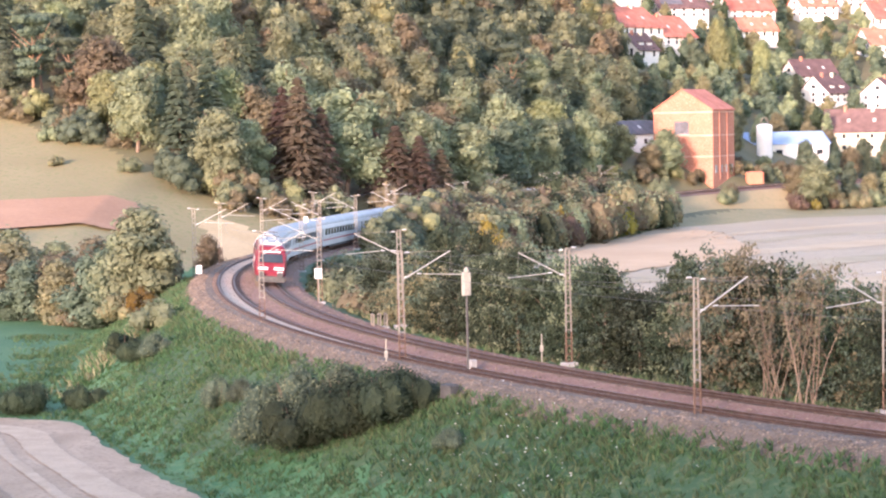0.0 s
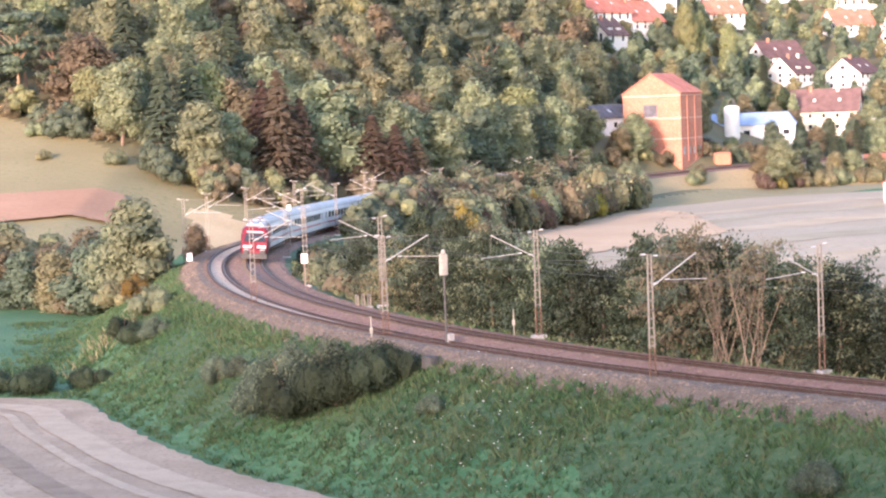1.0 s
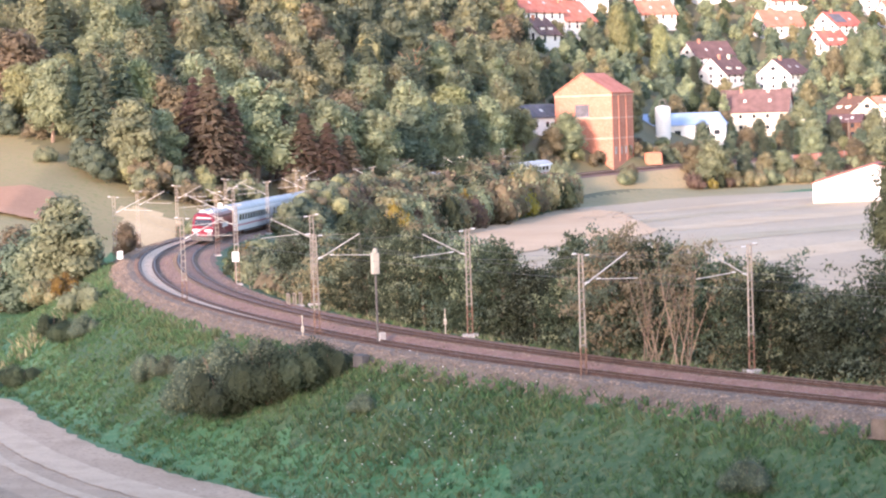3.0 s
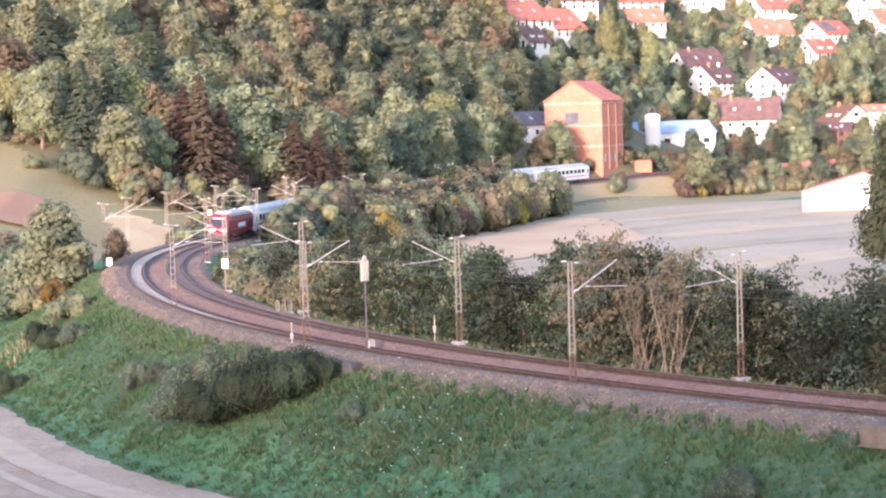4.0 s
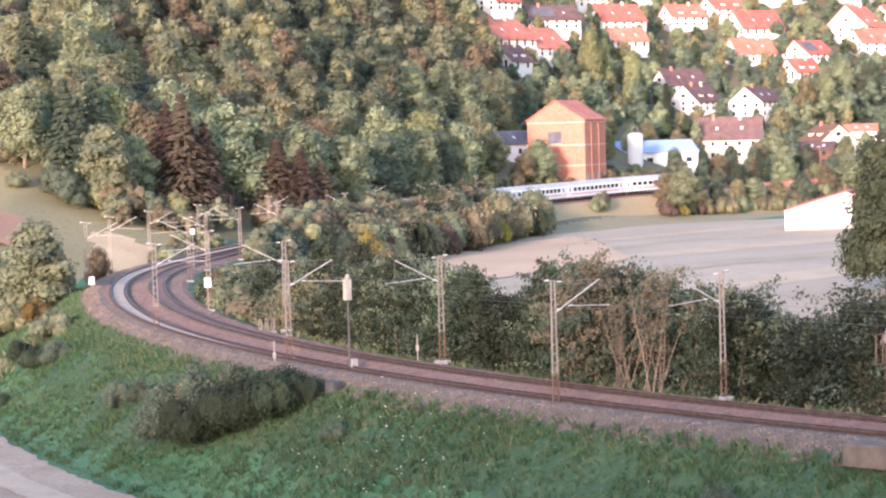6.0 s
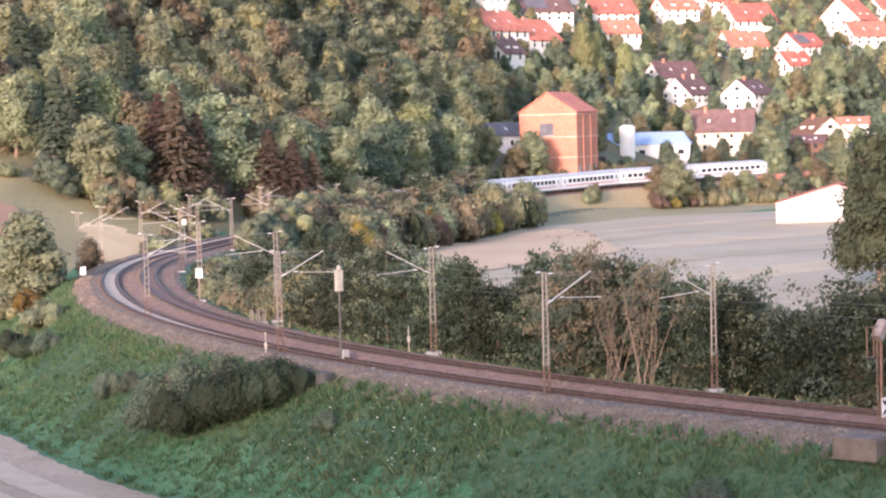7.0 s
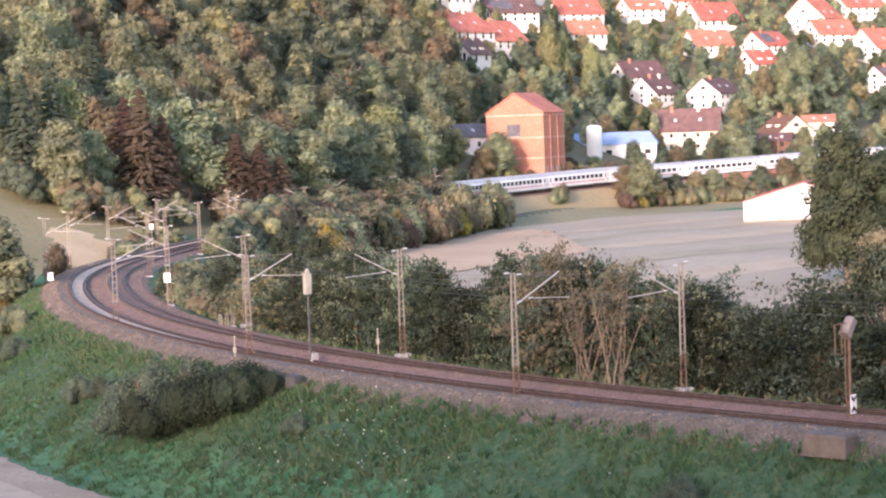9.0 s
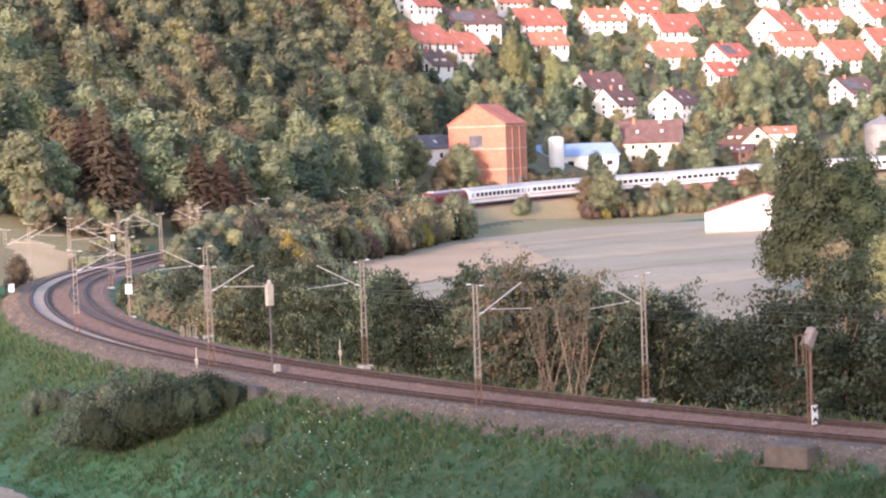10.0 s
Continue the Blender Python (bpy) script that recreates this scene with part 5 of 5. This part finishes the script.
def in_wood(x, y):
    right = np.interp(y, [340, 480, 520, 600, 650, 720], [-5, 5, 10, 12, 2, -6])
    return y > wood_edge(x) and line_gap(x, y) > 9 and x < right and abs(x) < 0.27 * y + 12


wr = random.Random(5)
spots = visible_fill(9000, wr, -150, 15, 340, 640, in_wood, 7.4)
spots.sort(key=lambda p: p[1] - wood_edge(p[0]))
RUSTY = [(-46.0, 362, 1.02), (-49.2, 366, 0.86), (-42.8, 366, 0.8), (-31.5, 378, 0.72), (-27.6, 380, 0.7), (-24.2, 384, 0.62), (-35, 379, 0.6)]
spots = [p for p in spots if all(abs(p[0] * b / p[1] - a) > 5.0 or p[1] > b + 4 for a, b, k in RUSTY)]
for i, (x, y) in enumerate(spots[:130]):
    r = wr.random()
    proto = FAR[wr.choices(range(6), (5, 3, 5, 3, 2, 2))[0]] if r < 0.86 else (CONE[0] if r < 0.90 else PINES[wr.randrange(2)])
    plant(proto, x, y, wr.uniform(0.72, 1.12), wr.uniform(0, 360), -0.4, wide=wr.uniform(0.95, 1.25))
for x, y, k in RUSTY:
    plant(CONE[1], x, y, k, k * 700, wide=1.0 if k > 0.75 else 1.3)
plant(FAR[4], -60, 372, 1.15, 30)


COPSE = []   # x, y, height of bushes grown together


def woodland(name, pts, seed, label, n=800, mats=(LEAF_MID, LEAF_OLIVE, NEEDLE, LEAF_LIGHT), size=0.9, tall=(11, 17), wide=(4.8, 7.2), low=2.0):
    """Closed wood beyond the rim, its crowns grown together."""
    rng = np.random.default_rng(seed)
    vs, pick, cs, fs, inpick = [], [], [], [], []
    for x, y, *more in pts:
        h, w = rng.uniform(*tall), rng.uniform(*wide)
        if more:
            h, w = more[0], more[0] * rng.uniform(0.55, 0.75)
        bl = lobes(rng, h, low, w, 8)
        foot = np.array([x, y, ground_z(x, y)])
        vs.append(cloud(rng, bl, n, size, shell=(0.68, 1.16)) + foot)
        cv, cf = core(rng, bl)
        fs.append(cf + sum(len(c) for c in cs))
        cs.append(cv + foot)
        kind = rng.choice(len(mats), p=[0.40, 0.22, 0.24, 0.14])
        pick.append(np.full(n, kind))
        inpick.append(np.full(len(cf), kind))
    me = leaf_data(name, np.concatenate(vs), list(mats), np.concatenate(pick), inner=(np.concatenate(cs), np.concatenate(fs)), inner_pick=np.concatenate(inpick))
    return tagged(new(name, me), label, "woods", kind="stuff")


woodland("hill_woods", spots[130:], 8, "mixed green and browning wood covering the hill")
up = visible_fill(3500, wr, -190, 260, 600, 1150, lambda x, y: (in_wood(x, y) and y > 620 or y > 845) and abs(x) < 0.27 * y + 12, 11)
woodland("upper_woods", up, 9, "distant wood along the upper hill", n=360, size=1.5)

# trees between the houses
homes = [h[:2] for h in HILL_HOUSES + HILL_HOUSES_2 + HILL_HOUSES_3] + [(78, 614), (105, 610), (26, 510), (58, 580), (119, 632), (48, 562), (15, 508)]


def free(x, y):
    if line_gap(x, y) < 12 or in_wood(x, y) or y < 395 + 2 * x - 60 and y < 560:
        return False
    for a, b in homes:
        if abs(x - a * y / b) < 7.5 and -22 < y - b < 9:
            return False
    return x < 0.26 * y + 10 and x > -0.02 * y


village = visible_fill(6000, wr, 0, 220, 540, 860, free, 6.6)
village.sort(key=lambda p: p[1])
for x, y in village[:60]:
    r = wr.random()
    proto = FAR[wr.choices(range(6), (2, 4, 2, 5, 1, 4))[0]] if r < 0.9 else CONE[0]
    plant(proto, x, y, wr.uniform(0.42, 0.72), wr.uniform(0, 360), -0.3)
woodland("village_trees", village[60:], 10, "garden trees and copses between the houses", mats=(NEEDLE, LEAF_OLIVE, LEAF_MID, LEAF_DARK), n=520, size=0.66, tall=(6, 11), wide=(2.4, 4.0))

# bushes on the far bank between the stubble and the line
s = s_near(-30, 330)
while s < s_near(110, 552):
    for off in (6.5, 10.5, 15.0):
        p, d, side = along(s + wr.uniform(-1.2, 1.2), off + wr.uniform(-1.4, 1.4))
        if 17.5 < p.x < 47 and not (30 < p.x < 33 and off < 10):
            continue
        if p.x > 47 and off < 10:
            continue
        k = wr.choices(range(5), (4, 3, 3, 1.5, 1))[0]
        tall = 2.0 if p.y < 425 else 1.25 if p.x < 18 else 0.95
        plant(SHRUBS[k], p.x, p.y, wr.uniform(0.75, 1.2) * tall, wr.uniform(0, 360), -0.2, wide=0.8)
    s += 4.0

# thicket on the inner shoulder where the line swings to the right
s = s_near(-33.2, 298)
while s < s_near(-16, 380):
    for off in (5.6, 8.0):
        p, d, side = along(s + wr.uniform(-0.8, 0.8), off + wr.uniform(-0.6, 0.6))
        COPSE.append((p.x, p.y, wr.uniform(3.8, 5.4) * (1.55 if p.y > 312 else 1.4 if p.y > 303 else 1.0)))
    s += 2.4
# bushes on the slope before the hall and the brick building
for x, y, sc in ((33, 521, 0.7), (36.5, 524, 0.6), (40, 528, 0.75), (44, 533, 0.7), (48, 540, 0.85), (52, 545, 0.8), (57, 550, 0.9), (62, 556, 0.8), (68, 562, 0.9), (45, 545, 0.7), (75, 570, 0.9), (82, 576, 1.0), (90, 580, 0.9), (38, 535, 0.6)):
    plant(SHRUBS[int(x) % 4], x, y, sc, x * 70, -0.2)

# trees along the line below the village, and before the brick building
for x, y, k, sc in ((49, 497, 1, 0.6), (52, 494, 0, 0.66), (56, 498, 1, 0.5), (61, 505, 3, 0.5), (66, 508, 1, 0.52), (71, 512, 0, 0.5), (77, 516, 1, 0.48), (84, 522, 3, 0.5), (91, 528, 1, 0.55), (98, 533, 0, 0.6),
                    (19.6, 497, 0, 0.72), (15.5, 492, 1, 0.6), (9, 486, 0, 0.62), (66, 592, 1, 0.62), (88, 598, 0, 0.7), (93, 602, 1, 0.62)):
    plant(FAR[k], x, y, sc * wr.uniform(0.8, 1.1), x * 50, -0.3, wide=wr.uniform(1.1, 1.5))
# undergrowth along the lower rim of the wood
for _ in range(70):
    x = wr.uniform(-105, 2)
    y = float(wood_edge(x)) + wr.uniform(-7, 3)
    if line_gap(x, y) < 8:
        continue
    COPSE.append((x, y, wr.uniform(3.4, 6.5)))
# marked trees of the village
for proto, x, y, sc, wd in ((FAR[4], 41.5, 648, 1.5, 0.62), (FAR[4], 45, 655, 1.3, 0.6), (FAR[4], 54.5, 655, 1.35, 0.55), (CONE[0], 63, 640, 0.75, 1.1), (FAR[3], 34, 640, 0.8, 1.0), (FAR[1], 109, 668, 1.0, 0.8), (FAR[0], 116, 672, 1.05, 0.9), (FAR[0], 124, 690, 1.0, 1.0), (FAR[3], 133, 690, 0.95, 1.0), (FAR[1], 97, 640, 0.7, 1.0)):
    plant(proto, x, y, sc, x * 33, -0.3, wide=wd)
# hedge between the line and the brick building
s = s_near(8, 446)
while s < s_near(58, 515):
    p, d, side = along(s, -wr.uniform(11.5, 14.5))
    COPSE.append((p.x, p.y, wr.uniform(2.8, 4.2)))
    s += 3.6

# scrub inside the curve behind the row
for _ in range(95):
    s = wr.uniform(s_near(-15, 160), s_near(-28, 330))
    p, d, side = along(s, wr.uniform(8, 26))
    if line_gap(p.x, p.y) < 7.5:
        continue
    plant(SHRUBS[wr.choices(range(5), (4, 2, 2, 2, 1))[0]], p.x, p.y, wr.uniform(0.7, 1.25), wr.uniform(0, 360), -0.2)
# trees on the outer side of the bend
for x, y, k, sc in ((-44.5, 226, 0, 0.52), (-47.5, 232, 0, 0.46), (-51, 236, 3, 0.5), (-54.5, 246, 3, 0.42), (-60, 252, 1, 0.44), (-65, 254, 1, 0.5), (-70, 257, 0, 0.42), (-57, 262, 1, 0.5), (-48, 244, 1, 0.45), (-75, 262, 1, 0.5), (-80, 268, 0, 0.45), (-63, 266, 0, 0.4), (-58, 249, 3, 0.4), (-68, 262, 0, 0.46), (-85, 280, 1, 0.5), (-52.5, 240, 1, 0.44), (-57, 243, 1, 0.42), (-62, 246, 5, 0.4), (-66.5, 249, 1, 0.45), (-71, 252, 3, 0.42)):
    plant(FAR[k], x, y, sc * 1.4, x * 40, -1.5, wide=1.25)
for x, y, k, sc in ((-43, 218, 4, 0.9), (-45.5, 221, 0, 0.8), (-36.5, 190, 1, 0.75), (-38, 186, 3, 0.55), (-40.5, 300, 1, 0.6), (-43, 312, 3, 0.7), (-42, 325, 1, 0.6), (-56, 250, 0, 0.8), (-62, 249, 0, 0.7), (-84, 352, 0, 0.5), (-71, 347, 1, 0.7), (-90, 371, 1, 0.7)):
    plant(SHRUBS[k], x, y, sc, x * 40, -0.2)
for k in range(26):   # thicket inside the bend
    s = wr.uniform(s_near(-22, 186), s_near(-33, 262))
    p, d, side = along(s, wr.uniform(6.2, 12))
    plant(SHRUBS[wr.choices(range(5), (3, 3, 1, 3, 1))[0]], p.x, p.y, wr.uniform(0.7, 1.3), wr.uniform(0, 360), -0.2)
for x, y, k, sc in ((-46, 242, 1, 0.5), (-49, 258, 1, 0.55), (-52, 268, 0, 0.5), (-47.5, 283, 1, 0.42)):
    plant(FAR[k], x, y, sc, x * 17, -0.3)
s = s_near(-35, 262)
while s < s_near(-26, 340):   # scrub on the outer side where the line leaves the bend
    for off in (-11.5, -14.5):
        p, d, side = along(s + wr.uniform(-1, 1), off + wr.uniform(-1.2, 1.2))
        if p.x / p.y > -0.139 or p.y > 322:
            COPSE.append((p.x, p.y, wr.uniform(2.0, 3.8)))
    s += 3.2
woodland("lineside_scrub", COPSE, 12, "olive and brown scrub grown together along the line", n=620, mats=(LEAF_OLIVE, LEAF_MID, NEEDLE, LEAF_LIGHT), size=0.36, low=0.1)
# large trees by the stubble field
DEEP = foliage("leaf_deep_green", (0.062, 0.082, 0.046), (0.105, 0.125, 0.068), 0.2)
BIG = broadleaf(61, 16.5, 5.6, 0.8, DEEP, 15000, 0.36, label="large dense dark green tree beside the stubble field", nl=18, top=0.2)
plant(BIG, 50.8, 254, 1.22, 0)
plant(BIG, 57.5, 258, 1.1, 130)
plant(FAR[1], 47.5, 222, 0.62, 20)
plant(FAR[4], 53.5, 226, 0.68, 80)
plant(FAR[1], 60, 236, 0.75, 200)

# bushes of the near bank and meadow
GREYBUSH = shrub(71, 4.6, 4.2, LEAF_DARK, 10000, 0.2, "large dark green bush at the foot of the bank", nl=14)
OLIVEBUSH = shrub(72, 4.3, 3.6, NEEDLE, 8500, 0.19, "olive green bush beside the dark one", second=LEAF_MID, nl=12)
for bush, x, y, sc, turn in ((GREYBUSH, -16.6, 134.2, 0.6, 140), (GREYBUSH, -13.7, 132.4, 0.66, 0), (GREYBUSH, -11.3, 131.6, 0.58, 60), (GREYBUSH, -9.9, 131.4, 0.42, 250),
                             (OLIVEBUSH, -18.9, 137.6, 0.72, 40), (OLIVEBUSH, -16.9, 136.4, 0.78, 100), (OLIVEBUSH, -14.6, 136.0, 0.62, 160), (OLIVEBUSH, -24.3, 149.8, 0.42, 200), (OLIVEBUSH, -22.4, 148.6, 0.3, 20)):
    plant(bush, x, y, sc * 1.4, turn, -0.35, wide=0.78)
plant(GREYBUSH, -41.5, 168, 0.62, 30, -0.2)
plant(GREYBUSH, -46, 169, 0.6, 220, -0.2)
plant(GREYBUSH, -37.8, 170, 0.5, 300, -0.2)
plant(OLIVEBUSH, 11.7, 98.2, 0.42, 0, -0.1)
plant(OLIVEBUSH, -7.5, 124, 0.3, 0, -0.1)
plant(OLIVEBUSH, -33.4, 176, 0.5, 60, -0.3)
plant(GREYBUSH, -35.0, 177.5, 0.48, 10, -0.3)
for x, y, k, sc in ((8, 133, 3, 0.7), (11.5, 131, 2, 0.55), (14.5, 130, 3, 0.6), (10, 138, 3, 0.9), (17, 136, 2, 0.8), (13, 143, 3, 0.8), (20, 146, 0, 0.9), (15, 152, 2, 0.8)):
    plant(SHRUBS[k], x, y, sc * 1.9, x * 90, -0.2, wide=0.7)
for x, y, k, sc in ((7.6, 131.5, 4, 1.5), (9.8, 132.0, 3, 1.55), (11.8, 130.5, 4, 1.6), (13.6, 129.0, 3, 1.5), (15.4, 128.0, 4, 1.55), (17.0, 127.0, 2, 1.5)):
    plant(NEAR[k], x, y, sc, x * 77, -0.2, wide=0.8)
BARE = bare_tree(81, 8.0, 9)
plant(BARE, 11.0, 124.6, 0.95, 0)
plant(BARE, 9.6, 126.4, 0.85, 120)


# ---- small growth ----
def tufts(name, n, seed, spot, size, mats, label, stems=5):
    """Grass and weeds: small groups of bent blades."""
    rng = np.random.default_rng(seed)
    x, y = spot(rng, n)
    keep = ~((x < 0) & (y < np.interp(x, [-75, -43.6, -36.4, -32.6, -25.4, -19.6, -13.9, -8, 0], [169, 165, 162.5, 152, 137, 127, 119, 110, 100]) + 1.0))
    x, y = x[keep], y[keep]
    z = terrain(x, y)
    n = len(x)
    k = stems
    px, py, pz = (np.repeat(a, k) for a in (x, y, z))
    a = rng.uniform(0, 2 * math.pi, n * k)
    h = size * rng.uniform(0.5, 1.4, n * k)
    w = size * 0.2
    ox, oy = rng.normal(size=n * k) * size * 0.35, rng.normal(size=n * k) * size * 0.35
    lean = rng.uniform(0.4, 1.3, n * k) * h
    b = rng.uniform(0, 2 * math.pi, n * k)
    cx, cy = px + ox, py + oy
    q = np.stack([np.stack([cx - np.cos(a) * w, cy - np.sin(a) * w, pz - 0.08], 1), np.stack([cx + np.cos(a) * w, cy + np.sin(a) * w, pz - 0.08], 1),
                  np.stack([cx + np.cos(b) * lean + np.cos(a) * w * 0.35, cy + np.sin(b) * lean + np.sin(a) * w * 0.35, pz + h], 1),
                  np.stack([cx + np.cos(b) * lean - np.cos(a) * w * 0.35, cy + np.sin(b) * lean - np.sin(a) * w * 0.35, pz + h], 1)], 1).reshape(-1, 3)
    pick = np.repeat(rng.choice(len(mats), n), k)
    return tagged(new(name, leaf_data(name, q, mats, pick, 4)), label, "grass", kind="stuff")


def bank_spots(lo, hi, s0, s1):
    def f(rng, n):
        s, o = rng.uniform(s0, s1, n), -rng.uniform(lo, hi, n)
        i = np.searchsorted(DIST, s)
        i = np.clip(i, 1, len(LINE) - 2)
        nx, ny = _dy[i] / _dn[i], -_dx[i] / _dn[i]
        return _lx[i] + nx * o + rng.uniform(-1, 1, n), _ly[i] + ny * o + rng.uniform(-1, 1, n)
    return f


TUFT_G = material("tuft_green", (0.06, 0.13, 0.05), (0.095, 0.16, 0.064), scale=0.2, bump=0, island=0.6, coord="World", translucent=0.2)
TUFT_D = material("tuft_dry", (0.095, 0.125, 0.055), (0.135, 0.155, 0.07), scale=0.2, bump=0, island=0.6, coord="World", translucent=0.2)
S0, S1 = s_near(40, 86), s_near(-34, 230)
tufts("bank_grass", 15000, 41, bank_spots(8.8, 19, S0 - 15, S1), 0.16, [TUFT_G, TUFT_G, TUFT_G, TUFT_D], "rough grass covering the embankment slope")
tufts("crest_grass", 2600, 42, bank_spots(8.6, 9.6, S0 - 15, S1), 0.3, [TUFT_G, TUFT_D], "taller grass along the ballast edge")
tufts("inner_verge", 5000, 43, bank_spots(-7.0, -4.6, S0 - 15, S1), 0.26, [TUFT_D, STRAW, TUFT_D], "grass verge between the track and the trees")
tufts("meadow_grass", 11000, 44, lambda r, n: (r.uniform(-52, 42, n), r.uniform(84, 170, n)), 0.15, [TUFT_G], "short meadow grass")
tufts("tall_weeds", 700, 45, lambda r, n: (r.normal(-6, 4.5, n), r.normal(118, 7, n)), 0.36, [TUFT_D], "tall dry weeds on the bank", 3)


def weed_patches(rng, n):
    """Places gathered in patches over the bank and the meadow below it."""
    c = rng.uniform(0, 1, 110)
    mx, my = bank_spots(8.5, 24, S0 - 15, S1)(rng, 110)
    k = rng.integers(0, 110, n)
    r = rng.normal(size=(2, n)) * (0.5 + 1.6 * c[k])
    return mx[k] + r[0] * 1.3, my[k] + r[1] * 1.6


WEED = material("weed_leaves", (0.035, 0.085, 0.035), (0.075, 0.125, 0.05), scale=0.3, bump=0, island=0.7, coord="World", translucent=0.2)
tufts("weed_clumps", 9000, 48, weed_patches, 0.26, [WEED, WEED, TUFT_G, TUFT_D], "clumps of taller weeds on the bank")


def flower_heads():
    """Small white heads standing above the weeds."""
    rng = np.random.default_rng(46)
    n = 300
    x, y = rng.normal(-5, 5, n), rng.normal(117, 8, n)
    z = terrain(x, y) + rng.uniform(0.15, 0.4, n)
    v = cloud(rng, np.stack([x, y, z, np.full(n, 0.05), np.full(n, 0.05), np.full(n, 0.04)], 1), n * 2, 0.085)
    tagged(new("white_flowers", leaf_data("white_flowers", v, [UMBEL])), "white flower heads among the weeds", "flowers", kind="stuff")


flower_heads()
tufts("reed_patch", 260, 47, lambda r, n: (r.normal(-40.5, 1.2, n), r.normal(188, 5, n)), 0.5, [STRAW, TUFT_G], "pale tall reeds below the bank", 4)


def stones(n=22000):
    rng = np.random.default_rng(51)
    s, o = rng.uniform(S0 - 15, S1 + 40, n), rng.uniform(-8.7, 3.8, n)
    o[: n // 2] = rng.uniform(-8.8, -6.0, n // 2)
    nx, ny = np.interp(s, DIST, _dy / _dn), np.interp(s, DIST, -_dx / _dn)
    x, y = np.interp(s, DIST, _lx) + nx * o, np.interp(s, DIST, _ly) + ny * o
    z = np.interp(s, DIST, _lz) + np.interp(o - MID, [-6.7, -4.9, -3.35, -0.72, 0.65, 3.3, 4.6, 6.2], [-0.95, -0.1, -0.06, -0.32, -0.06, -0.32, -0.36, -0.95])
    r = rng.uniform(0.04, 0.1, n)
    v, f = [], []
    c = np.stack([x, y, z], 1)
    for k, d in enumerate(((1, 0, 0), (0, 1, 0), (-1, 0, 0), (0, -1, 0), (0, 0, 0.8))):
        v.append(c + np.array(d) * (r * rng.uniform(0.7, 1.3, n))[:, None])
    v = np.stack(v, 1).reshape(-1, 3)
    for q in range(n):
        b = q * 5
        f += [(b, b + 1, b + 4), (b + 1, b + 2, b + 4), (b + 2, b + 3, b + 4), (b + 3, b, b + 4)]
    me = bpy.data.meshes.new("ballast_stones")
    me.from_pydata(v.tolist(), [], f)
    me.materials.append(STONE)
    tagged(new("ballast_stones", me), "loose crushed stone on the ballast shoulder", "ballast", kind="stuff")


stones()
small_box("skip", "orange rubbish skip by the line", "skip", 40.5, 515, 4.2, 2.4, 2.9, ORANGE)
motions()
